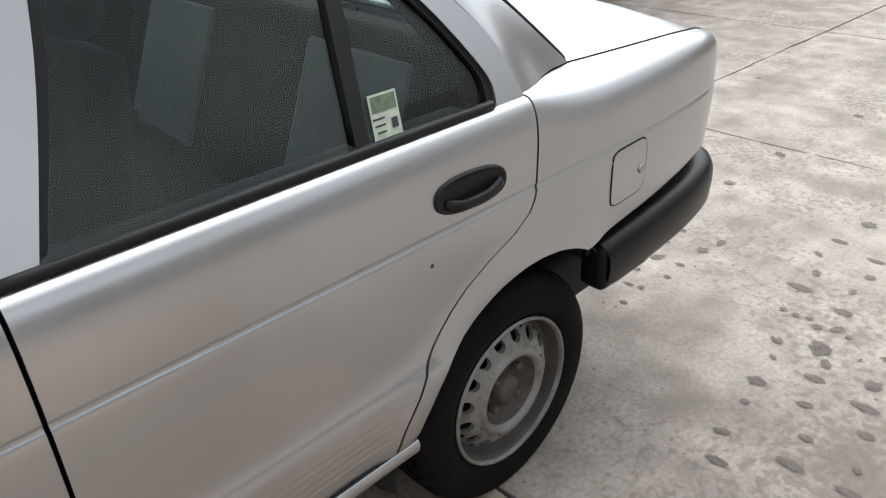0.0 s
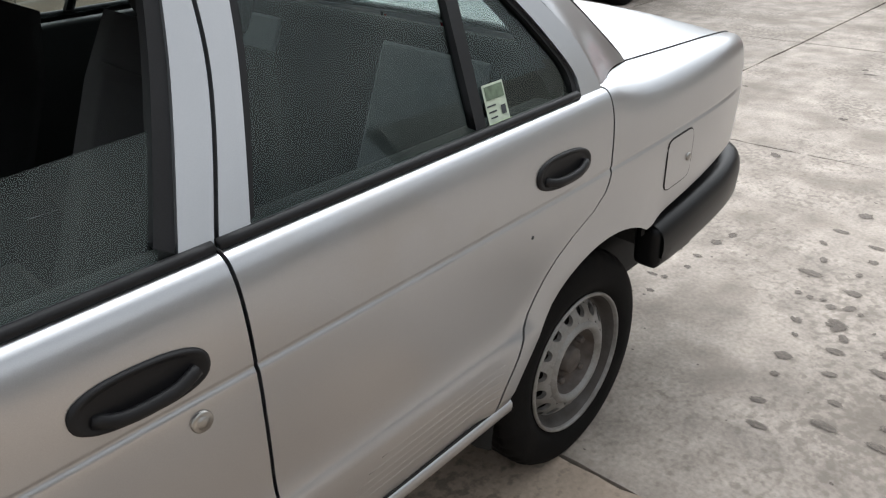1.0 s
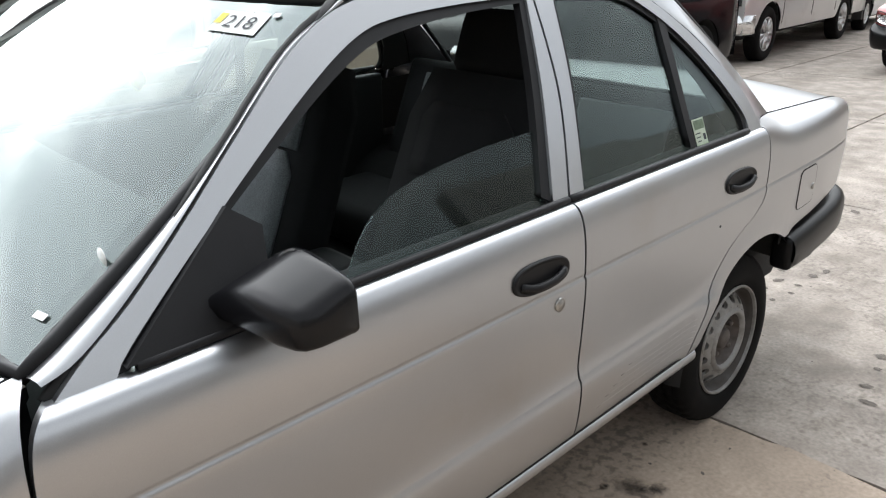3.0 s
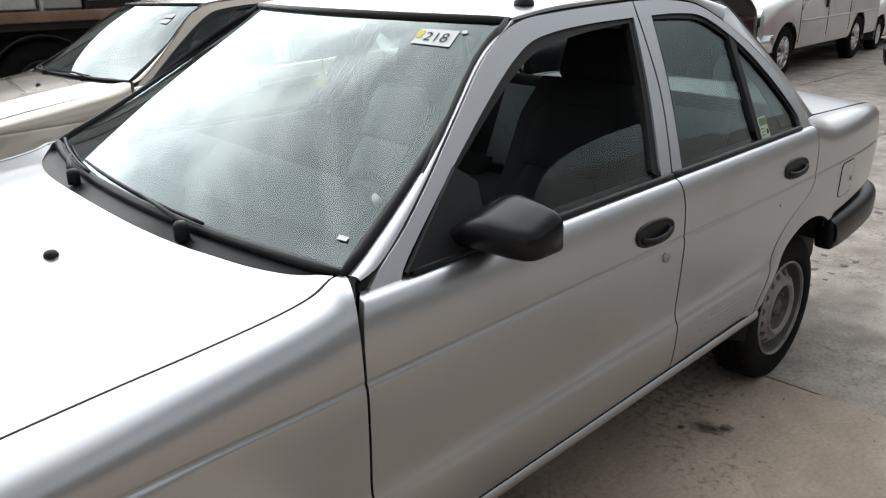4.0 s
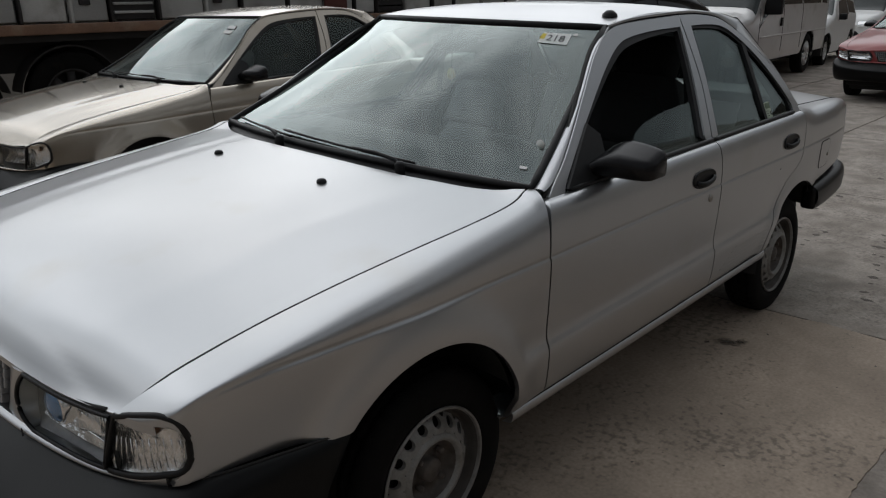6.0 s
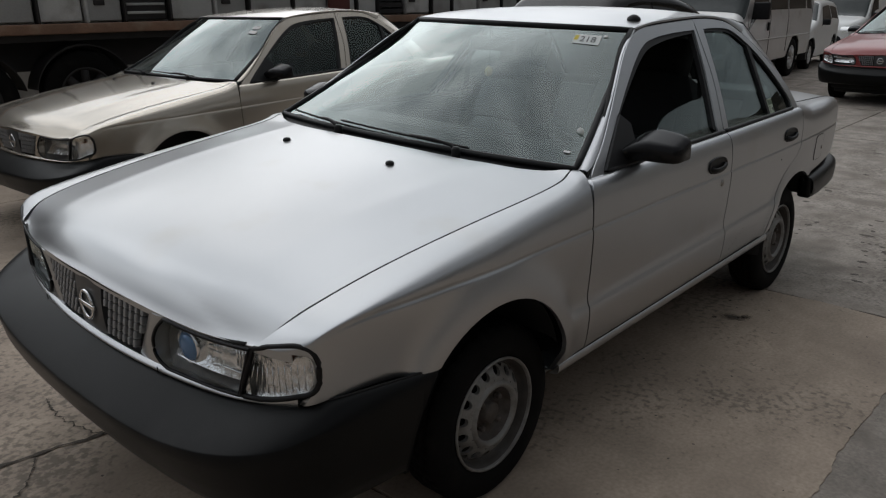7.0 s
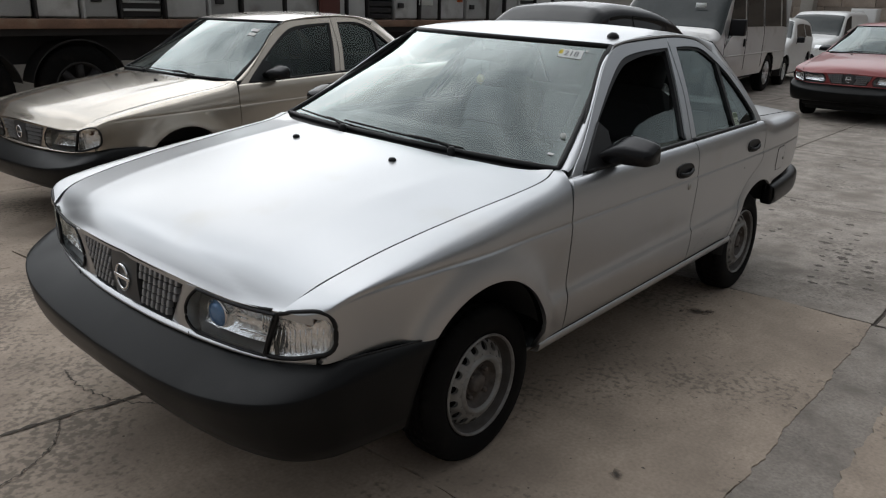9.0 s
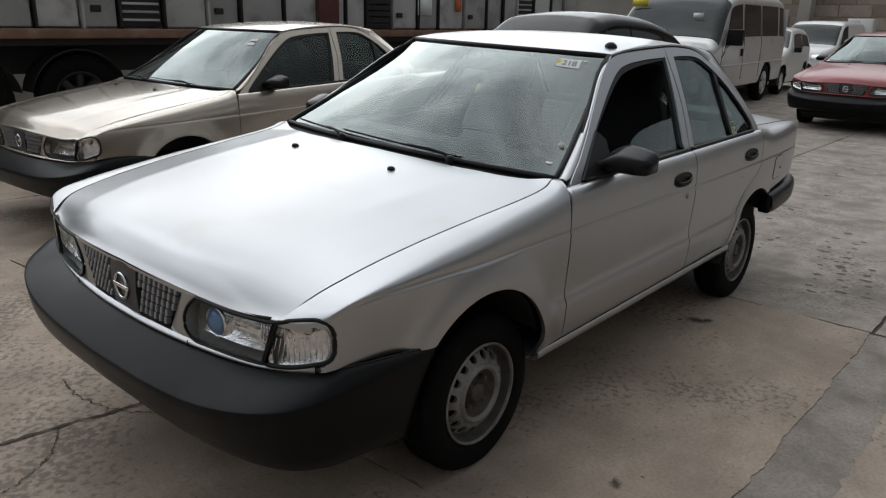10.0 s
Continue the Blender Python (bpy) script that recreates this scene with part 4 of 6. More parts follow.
def gap_shade_mesh(s):
    """A near-black skin added behind the flank gaps to stand for their shade."""
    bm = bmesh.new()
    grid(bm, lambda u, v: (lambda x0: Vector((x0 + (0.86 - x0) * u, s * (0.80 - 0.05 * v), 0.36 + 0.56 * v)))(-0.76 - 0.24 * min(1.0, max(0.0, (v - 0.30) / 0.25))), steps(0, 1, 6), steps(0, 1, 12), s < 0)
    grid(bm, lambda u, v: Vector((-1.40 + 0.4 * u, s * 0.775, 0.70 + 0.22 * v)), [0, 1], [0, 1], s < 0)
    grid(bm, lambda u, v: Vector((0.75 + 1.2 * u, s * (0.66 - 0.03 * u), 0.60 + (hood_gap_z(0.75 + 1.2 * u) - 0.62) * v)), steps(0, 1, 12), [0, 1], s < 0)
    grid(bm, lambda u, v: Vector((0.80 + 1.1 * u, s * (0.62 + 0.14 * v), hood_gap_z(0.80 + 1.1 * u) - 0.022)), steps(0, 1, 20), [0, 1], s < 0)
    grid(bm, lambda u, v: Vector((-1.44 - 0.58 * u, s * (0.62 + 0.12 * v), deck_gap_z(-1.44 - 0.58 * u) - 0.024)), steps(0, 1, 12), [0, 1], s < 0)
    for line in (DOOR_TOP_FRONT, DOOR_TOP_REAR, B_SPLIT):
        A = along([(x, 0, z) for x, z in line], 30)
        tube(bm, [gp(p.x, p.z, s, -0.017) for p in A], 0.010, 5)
    return bm


def mirror_mesh(s):
    """The mirror's housing: flat below and behind, a sloping facet on top, tapering to a stalk at the door."""
    bm = bmesh.new()
    ring = ((0.30, -0.5), (0.42, -0.47), (0.48, -0.38), (0.5, -0.1), (0.45, 0.10), (0.40, 0.17), (0.30, 0.23), (-0.28, 0.46), (-0.38, 0.5), (-0.46, 0.49), (-0.5, 0.42), (-0.5, -0.42), (-0.47, -0.48), (-0.40, -0.5))
    loops = []
    # sections across the car, from the stalk outward: y, rear x, width, underside and top
    for y, x, w, lo, hi in ((0.745, 0.44, 0.100, 0.978, 1.020), (0.772, 0.43, 0.100, 0.980, 1.030), (0.790, 0.414, 0.105, 0.981, 1.050), (0.803, 0.404, 0.112, 0.981, 1.062), (0.835, 0.401, 0.112, 0.982, 1.078), (0.865, 0.400, 0.110, 0.983, 1.083), (0.915, 0.399, 0.106, 0.984, 1.077), (0.946, 0.398, 0.098, 0.985, 1.070), (0.959, 0.398, 0.090, 0.987, 1.064), (0.967, 0.399, 0.076, 0.991, 1.055), (0.971, 0.402, 0.058, 0.997, 1.045)):
        loops.append([bm.verts.new((x + w * (0.5 + a), s * y, (lo + hi) / 2 + (hi - lo) * b)) for a, b in ring])
    n = len(ring)
    for a, b in zip(loops, loops[1:]):
        for j in range(n):
            i = (j + 1) % n
            q = (a[j], a[i], b[i], b[j])
            bm.faces.new(q if s > 0 else q[::-1])
    bm.faces.new(loops[0][::-1] if s > 0 else loops[0])
    bm.faces.new(loops[-1] if s > 0 else loops[-1][::-1])
    return bm


bm_ = boxed((-0.010, -0.0068, -0.0112), (0.010, 0.0068, 0.0112), 0.0045, 2)
grille_cell = bpy.data.meshes.new("grille_cell")
bm_.to_mesh(grille_cell)
bm_.free()
grille_cell.materials.append(GRILLE_GREY)


def face(car, paint, detailed):
    """The nose: black bumper, silver lamp panel, headlamps, corner lamps and the grille."""
    n = 60
    crest = along([(2.150, 0, 0), (2.141, 0.34, 0), (2.106, 0.61, 0), (2.036, 0.785, 0), (1.93, 0.868, 0), (1.80, 0.893, 0), (1.66, 0.902, 0), (1.535, 0.905, 0)], n)
    rear = along([(2.024, 0, 0), (2.010, 0.30, 0), (1.978, 0.50, 0), (1.936, 0.69, 0), (1.898, 0.79, 0), (1.84, 0.842, 0), (1.72, 0.870, 0), (1.60, 0.886, 0), (1.535, 0.894, 0)], n)
    rear_z = curve((0.0, 0.602), (0.50, 0.604), (0.60, 0.608), (0.69, 0.620), (0.79, 0.636), (0.845, 0.645), (0.870, 0.640), (0.886, 0.629), (0.894, 0.622))
    crest_z = curve((0.0, 0.500), (0.45, 0.512), (0.61, 0.530), (0.74, 0.552), (0.84, 0.578), (0.875, 0.594), (0.905, 0.590))
    low = [(0.335, 0.20), (0.328, 0.13), (0.334, 0.085), (0.352, 0.052), (0.382, 0.028), (0.418, 0.012), (0.46, 0.003)]

    def bumper(u, v):
        a = abs(u)
        p, q = crest[a], crest[min(n, a + 1)] - crest[max(0, a - 1)]
        inward = Vector((-q.y, q.x, 0)).normalized()
        if inward.x > 0:
            inward = -inward
        top = crest_z(p.y)
        if v < len(low):
            z, depth = low[v]
            r = p + inward * depth * (1 - 0.5 * (a / n) ** 2)
            z = z + (top - 0.50) * max(0.0, (z - 0.36) / 0.14) + 0.016 * (1 - (a / n) ** 2)
        else:
            t = (v - len(low)) / 9 * math.pi / 2
            b = rear[a]
            e = 1.82 - 0.85 * max(0.0, (a / n - 0.55) / 0.45)
            r = p.lerp(Vector((b.x, b.y, 0)), 1 - math.cos(t) ** e if t < math.pi / 2 - 1e-6 else 1.0)
            z = top + (rear_z(b.y) - top) * math.sin(t) ** e
        cx, cz, rad = ARCHES[0]
        end = cx + 0.004 + math.sqrt(max(0.0, rad * rad - (z - cz) ** 2))
        return Vector((max(r.x, end), math.copysign(r.y, u), z))

    part("front_bumper", sheet(bumper, range(-n, n + 1), range(len(low) + 10), None), BUMPER, car, "dull black plastic bumper")
    part("bumper_gap", tubed([Vector((rear[a].x, rear[a].y, rear_z(rear[a].y) + 0.001)) for a in range(34, n + 1)], 0.0035, 5), SEAM, car)
    # painted strip below the lamps, wrapping round the corners
    strip = along([(nose_x(y) + 0.003, y, 0) for y in (0.0, 0.15, 0.3, 0.45, 0.58, 0.69)] + [(1.934, 0.728, 0), (1.916, 0.772, 0), (1.905, 0.793, 0)], 50)
    foot = curve((0.0, 0.597), (0.50, 0.599), (0.60, 0.604), (0.69, 0.616), (0.80, 0.632))
    head = curve((0.0, 0.620), (0.50, 0.618), (0.60, 0.619), (0.64, 0.622), (0.70, 0.630), (0.80, 0.656))
    part("lamp_panel", sheet(lambda k, v: Vector((strip[abs(k)].x + 0.014 * math.sin(3.14 * v) * (1 - (abs(k) / 50) ** 3), math.copysign(strip[abs(k)].y, k), foot(strip[abs(k)].y) + (head(strip[abs(k)].y) - foot(strip[abs(k)].y)) * v)), range(-50, 51), steps(0, 1, 6), (-0.03, 0, 0)), paint, car, "painted strip below the lamps")
    part("nose_back", sheet(lambda u, v: Vector((nose_x(0.78 * u) - 0.075, 0.78 * u, 0.585 + 0.185 * v)), steps(-1, 1, 24), [0, 1], None), SEAM, car)
    for s in (1, -1):
        part("panel_joint", tubed([(nose_x(0.352) + 0.018, s * 0.352, z) for z in (0.600, 0.612, 0.620)], 0.0016, 5), SEAM, car)
        part("panel_joint", tubed([(1.9075, s * 0.7945, z) for z in (0.634, 0.645, 0.657)], 0.0016, 5), SEAM, car)
    top = nose_top
    part("bonnet_shadow_gap", tubed([(nose_x(y) - 0.003, y, top(y) - 0.004) for y in steps(-0.66, 0.66, 40)], 0.0055, 6), SEAM, car)
    # grille: a mesh of small upright cells on each side of the badge plate
    end_y = lambda z: 0.253 + 0.066 * (z - 0.634) / 0.125
    part("grille_backing", sheet(lambda u, v: Vector((nose_x(0.31 * u) - 0.024, 0.31 * u, 0.618 + 0.155 * v)), steps(-1, 1, 10), [0, 1], None), SEAM, car)
    part("badge_plate", sheet(lambda u, v: Vector((nose_x(0) + 0.001 + 0.006 * math.sin(3.14 * v) - 0.004 * u * u, 0.082 * u * (0.94 + 0.06 * v), 0.621 + 0.152 * v)), steps(-1, 1, 8), steps(0, 1, 8), (-0.03, 0, 0)), GRILLE_DARK, car, "smooth dark grey plate of the grille")
    bm = bmesh.new()
    bx = nose_x(0) + 0.010
    tube(bm, [(bx, 0.037 * math.cos(a), 0.695 + 0.041 * math.sin(a)) for a in steps(0, 2 * math.pi, 32)[:-1]], 0.0052, 8, True)
    box(bm, (bx - 0.006, -0.047, 0.6875), (bx + 0.005, 0.047, 0.7015), 0.003)
    part("badge", bm, CHROME, car, "round bright metal badge crossed by a bar")
    lamp_edge = curve((0.610, 0.392), (0.617, 0.374), (0.626, 0.351), (0.640, 0.334), (0.656, 0.326), (0.683, 0.326), (0.705, 0.335), (0.726, 0.349), (0.745, 0.368), (0.760, 0.385))
    for s in (1, -1):
        for r in range(5):
            z = 0.641 + 0.0275 * r
            for c in range(9):
                y = 0.097 + 0.0262 * c + 0.0088 * (r % 3)
                if y > end_y(z) - 0.010:
                    continue
                cell = new("grille_cell", grille_cell)
                cell.parent = car
                cell.matrix_basis = Matrix.Translation((nose_x(y) - 0.006, s * y, z)) @ Matrix.Rotation(radians(-14), 4, "Y") @ Matrix.Rotation(radians(10 * s), 4, "X")
        part("grille_frame", sheet(lambda u, v, s=s: (lambda z: Vector((nose_x(0.33) + 0.012 * math.sin(3.14 * u) * 0.4 + 0.10 * (0.33 - (end_y(z) + (lamp_edge(z) - end_y(z)) * u)) * 0.6, s * (end_y(z) + (lamp_edge(z) - 0.002 - end_y(z)) * u), z)))(0.619 + 0.145 * v), steps(0, 1, 8), steps(0, 1, 16), (-0.05, 0, 0), flip=s < 0), paint, car, "painted frame between grille and lamp")
        # headlamp: rounded at its inner end, cut off by a slanting edge at the corner lamp
        low_z = lambda y: 0.616 + 0.006 * max(0.0, (y - 0.56) / 0.10)
        high_z = lambda y: top(y) - 0.010
        out_y = lambda z: 0.630 + 0.044 * (z - 0.62) / 0.136

        def lens(u, v, back=0.0, s=s, m0=0.0, m1=1.0):
            yy = 0.335 + 0.315 * u
            z = low_z(yy) + (high_z(yy) - low_z(yy)) * v
            y = lamp_edge(z) + (out_y(z) - lamp_edge(z)) * (m0 + (m1 - m0) * u)
            return Vector((nose_x(y) + 0.003 - back, s * y, z))

        lamp = part("headlamp", sheet(lambda u, v, s=s: lens(u, v, 0.012 + 0.055 * math.sin(3.14 * min(1, max(0, v))) ** 0.5 * math.sin(3.14 * min(1.0, u * 0.9 + 0.08)) ** 0.4, s), steps(0, 1, 24), steps(0, 1, 14), None, flip=s < 0), LAMP_DARK, car, "clear headlamp with a dark bezel and a bright reflector")
        part("reflector", sheet(lambda u, v, s=s: lens(0.12 + 0.88 * u, 0.20 + 0.08 * u + (0.75 - 0.08 * u) * v, 0.030 + 0.030 * math.sin(3.14 * v) * (1 - 0.6 * u) - 0.022 * u, s), steps(0, 1, 16), steps(0, 1, 12), None, flip=s < 0), REFLECTOR, lamp, "bright faceted reflector")
        part("lens", sheet(lambda u, v, s=s: lens(u, v, 0.0, s), steps(0, 1, 20), steps(0, 1, 10), None, flip=s < 0), LAMP_GLASS, lamp, "clear lens")
        rim = [lens(0, v, -0.001) for v in steps(0, 1, 14)] + [lens(u, 1, -0.001) for u in steps(0, 1, 16)[1:]] + [lens(1, v, -0.001) for v in steps(1, 0, 10)[1:]] + [lens(u, 0, -0.001) for u in steps(1, 0, 16)[1:-1]]
        part("lamp_surround", tubed(rim, 0.0050, 6, True), BLACK_TRIM, lamp, "black rubber edge")
        cy, cz = 0.421, 0.683
        if detailed:
            part("projector", lathe([(0.050, -0.03), (0.050, 0.0), (0.047, 0.006), (0.043, 0.006), (0.042, -0.002)], "x", 28, (nose_x(cy) - 0.032, s * cy, cz)), CHROME, lamp, "chrome ring of the projector lamp")
            part("projector_lens", lathe([(0.042, -0.002), (0.038, 0.008), (0.028, 0.015), (0.014, 0.019), (0.0005, 0.020)], "x", 28, (nose_x(cy) - 0.032, s * cy, cz)), LENS_BLUE, lamp, "blue-tinted domed lens")
        for k in range(4):
            z0 = 0.690 + 0.014 * k
            part("reflector_rib", tubed([(nose_x(0.49) - 0.040, s * 0.49, z0), (nose_x(0.535) - 0.032, s * 0.535, z0 + 0.004 + 0.002 * k)], [0.0030, 0.0016], 5), REFLECTOR, lamp)
        for k in range(5):
            y = 0.615 + 0.0095 * k
            part("reflector_rib", tubed([(nose_x(y) - 0.014, s * y, 0.690 - 0.004 * k), (nose_x(y) - 0.012, s * (y + 0.004), 0.738)], 0.0030, 5), CHROME, lamp)
        part("reflector_ledge", tubed([(nose_x(0.45) - 0.030, s * 0.46, 0.648), (nose_x(0.56) - 0.022, s * 0.56, 0.668), (nose_x(0.63) - 0.008, s * 0.632, 0.676)], 0.0034, 6), CHROME, lamp)
        # corner lamp, wrapping onto the flank
        wrap = along([(1.951, 0.652, 0), (1.941, 0.692, 0), (1.925, 0.742, 0), (1.908, 0.785, 0), (1.892, 0.815, 0), (1.872, 0.834, 0)], 24)
        ctop = curve((0, 0.758), (5, 0.767), (10, 0.776), (15, 0.786), (18, 0.790), (20.5, 0.788), (22.3, 0.779), (23.4, 0.764), (24, 0.748))
        clow = curve((0, 0.624), (5, 0.629), (10, 0.639), (15, 0.652), (18, 0.661), (20.5, 0.667), (22.3, 0.675), (23.4, 0.686), (24, 0.700))

        def corner_at(k, v, deep=0.0, s=s):
            z = clow(k) + (ctop(k) - clow(k)) * v
            w = wrap[int(k)]
            shift = (out_y(z) + 0.005 - 0.652) * max(0.0, 1 - k / 9)
            bulge = 0.007 * math.sin(3.14 * min(1, max(0, v))) * math.sin(3.14 * k / 24)
            return Vector((w.x - 0.38 * shift + 0.8 * (bulge - deep), s * (w.y + shift + 0.6 * (bulge - deep)), z))

        corner = part("corner_lamp", sheet(lambda u, v, s=s: corner_at(u, v, 0.026 * math.sin(3.14 * min(1, max(0, v))) ** 0.6 * min(1.0, u / 3, (24 - u) / 4) + 0.004, s), range(25), steps(0, 1, 12), None, flip=s < 0), LAMP_BOWL, car, "clear corner lamp with a silvered bowl")
        part("lens", sheet(lambda u, v, s=s: corner_at(u, v, 0.0, s), range(25), steps(0, 1, 8), None, flip=s < 0), LAMP_GLASS, corner, "clear lens")
        for k in range(2, 23, 2):
            part("lens_flute", tubed([corner_at(k, v, 0.005) for v in (0.10, 0.35, 0.62)], 0.0014, 4), LAMP_BOWL, corner)
        part("bulb", lathe([(0.0005, -0.013), (0.011, -0.008), (0.013, 0.0), (0.010, 0.010), (0.0005, 0.014)], "x", 14, corner_at(15, 0.72, 0.020)), BULB, corner, "small dark amber bulb")
        ring = [corner_at(k, 0, -0.002) for k in range(25)] + [corner_at(24, v, -0.002) for v in (0.25, 0.5, 0.75)] + [corner_at(k, 1, -0.002) for k in range(24, -1, -1)] + [corner_at(0, v, -0.002) for v in (0.75, 0.5, 0.25)]
        part("lamp_surround", tubed(ring, 0.0070, 8, True), BLACK_TRIM, corner, "black rubber edge")


def seat(parent, x, y, middle, tip):
    """A front seat: cushion, reclined backrest with a pale speckled middle, and a headrest."""
    st = new("front_seat")
    st.parent = parent
    st["label"] = "charcoal cloth seat with grey speckled middle"
    bm = boxed((x - 0.24, y - 0.24, 0.40), (x + 0.26, y + 0.24, 0.56), 0.05, 3)
    part("cushion", bm, CLOTH_DARK, st)
    part("cushion_panel", boxed((x - 0.16, y - 0.135, 0.553), (x + 0.22, y + 0.135, 0.568), 0.012), CLOTH, st)
    lean = Matrix.Translation((x - 0.20, y, 0.52)) @ Matrix.Rotation(radians(-tip), 4, "Y")

    def back(w_lo, w_hi, x0, x1, z0, z1, bevel):
        b = boxed((x0, -0.5, z0), (x1, 0.5, z1))
        bmesh.ops.subdivide_edges(b, edges=b.edges, cuts=4, use_grid_fill=True)
        for v in b.verts:
            t = (v.co.z - z0) / (z1 - z0)
            v.co.y *= 2 * (w_lo + (w_hi - w_lo) * t) * (1 - 0.22 * max(0, t - 0.8) / 0.2)
            v.co.x += 0.02 * math.cos(v.co.y * 9)
        bmesh.ops.transform(b, matrix=lean, verts=b.verts)
        return b

    part("backrest", back(0.250, 0.215, -0.07, 0.055, 0.0, 0.66, 0.03), CLOTH_DARK, st)
    part("backrest_panel", back(0.175, 0.165, 0.045, 0.064, 0.02, 0.36, 0.01), middle, st)
    part("backrest_panel", back(0.165, 0.155, 0.045, 0.064, 0.37, 0.57, 0.01), middle, st)
    b = boxed((-0.055, -0.135, 0.66), (0.050, 0.135, 0.84), 0.045, 3)
    bmesh.ops.transform(b, matrix=lean, verts=b.verts)
    part("headrest", b, CLOTH_DARK, st)
    return st


def cabin(car, detailed):
    part("cabin_floor", boxed((-1.35, -0.72, 0.30), (0.85, 0.72, 0.40), 0.02), CLOTH_DARK, car)
    for s in (1, -1):
        for x0, x1 in ((-0.27, 0.72), (-1.08, -0.31)):
            part("door_lining", boxed((x0, min(s * 0.715, s * 0.762), 0.40), (x1, max(s * 0.715, s * 0.762), 0.955), 0.012), VINYL, car)
    seat(car, -0.09, 0.36, CLOTH_DARK, 22)
    seat(car, 0.015, -0.34, CLOTH, 24)
    bench = new("rear_bench")
    bench.parent = car
    part("cushion", boxed((-1.05, -0.66, 0.42), (-0.58, 0.66, 0.58), 0.05, 3), CLOTH_DARK, bench)
    b = boxed((-0.07, -0.66, 0.0), (0.06, 0.66, 0.52), 0.04, 3)
    bmesh.ops.transform(b, matrix=Matrix.Translation((-1.05, 0, 0.52)) @ Matrix.Rotation(radians(-22), 4, "Y"), verts=b.verts)
    part("backrest", b, CLOTH_DARK, bench)
    for y in (0.36, -0.36):
        b = boxed((0.055, -0.17, 0.08), (0.07, 0.17, 0.46), 0.01)
        bmesh.ops.transform(b, matrix=Matrix.Translation((-1.05, y, 0.52)) @ Matrix.Rotation(radians(-22), 4, "Y"), verts=b.verts)
        part("backrest_panel", b, CLOTH, bench)
    for s in (1, -1):
        part("pillar_lining", ribbon([(-0.93, 1.33), (-1.06, 1.20), (-1.16, 1.10), (-1.24, 0.98)], [(-0.83, 1.30), (-0.95, 1.20), (-1.04, 1.10), (-1.10, 0.96)], s, 16, -0.06, 0.004, 3), VINYL, car)
    part("parcel_shelf", boxed((-1.50, -0.64, 0.90), (-1.20, 0.64, 0.935), 0.01), VINYL, car)
    part("dashboard", sheet(lambda e, v: Vector((0.40 + 0.40 * math.cos(1.75 * v), e * 0.70, 0.70 + 0.265 * math.sin(min(1.75 * v, 1.9)))), steps(-1, 1, 10), steps(0, 1, 12), (0, 0, -0.10), flip=False), VINYL, car)
    part("dashboard_face", boxed((0.30, -0.70, 0.62), (0.42, 0.70, 0.93), 0.04, 3), VINYL, car)
    part("centre_console", boxed((-0.30, -0.10, 0.38), (0.34, 0.10, 0.60), 0.03), VINYL, car)
    sw = new("steering_wheel")
    sw.parent = car
    tilt = Matrix.Translation((0.30, 0.36, 0.86)) @ Matrix.Rotation(radians(-62), 4, "Y")
    b = tubed([(0.18 * math.cos(a), 0.18 * math.sin(a), 0) for a in steps(0, 2 * math.pi, 40)[:-1]], 0.014, 8, True)
    bmesh.ops.transform(b, matrix=tilt, verts=b.verts)
    part("wheel_rim", b, VINYL, sw)
    b = bmesh.new()
    box(b, (-0.06, -0.17, -0.02), (0.02, 0.17, 0.012), 0.012)
    box(b, (-0.16, -0.03, -0.02), (0.0, 0.03, 0.012), 0.012)
    bmesh.ops.transform(b, matrix=tilt, verts=b.verts)
    part("spoke", b, VINYL, sw)
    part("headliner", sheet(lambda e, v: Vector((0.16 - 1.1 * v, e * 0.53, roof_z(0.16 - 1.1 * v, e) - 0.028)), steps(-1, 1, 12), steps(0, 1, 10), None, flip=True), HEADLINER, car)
    rm = part("rear_view_mirror", boxed((0.215, -0.115, 1.275), (0.240, 0.115, 1.335), 0.012, 3), VINYL, car)
    part("stalk", tubed([(0.235, 0, 1.33), (0.25, 0, 1.375)], 0.008, 6), VINYL, rm)
    part("seat_belt_buckle", boxed((0.055, 0.105, 0.56), (0.085, 0.13, 0.62), 0.006), BUCKLE, car, "red seat belt buckle")
    for s in (1, -1):
        part("seat_belt", sheet(lambda u, v, s=s: Vector((-0.40 + 0.035 * u, s * (0.615 + 0.10 * (1 - v)), 0.50 + 0.76 * v)), [0, 1], steps(0, 1, 8), (0, -0.002 * s, 0)), CLOTH_DARK, car)


silver_car = small_saloon("car", SILVER, "silver four-door saloon with black bumpers parked on the concrete", group="parked cars")

# ---- other surfaces ----
DARK_PAINT = mat("near_black_paint", (0.008, 0.007, 0.008), 0.14, 0.0, 0.0, spec=0.14, vary=0.1, scale=3)
WHITE_PAINT = mat("white_paint", (0.70, 0.70, 0.69), 0.35, 0.0, 0.5, vary=0.04, scale=3, dirt=(0.5, 0.47, 0.42), dirt_amount=0.1)
VAN_PAINT = mat("pale_silver_van_paint", (0.60, 0.59, 0.58), 0.36, 0.5, 0.5, vary=0.04, scale=2, dirt=(0.36, 0.33, 0.30), dirt_amount=0.12)
ALLOY = mat("alloy_wheel_metal", (0.58, 0.58, 0.58), 0.3, 0.9, vary=0.08, scale=20)
CONCRETE_DARK = mat("grimy_concrete", (0.365, 0.292, 0.230), 0.86, vary=0.24, scale=3.6, grain=0.16, grain_scale=70, bump=0.28, bump_scale=26, dirt=(0.215, 0.170, 0.134), dirt_amount=0.55, dirt_scale=1.7, island=0.05, speck=((0.10, 0.085, 0.07), 34.0))
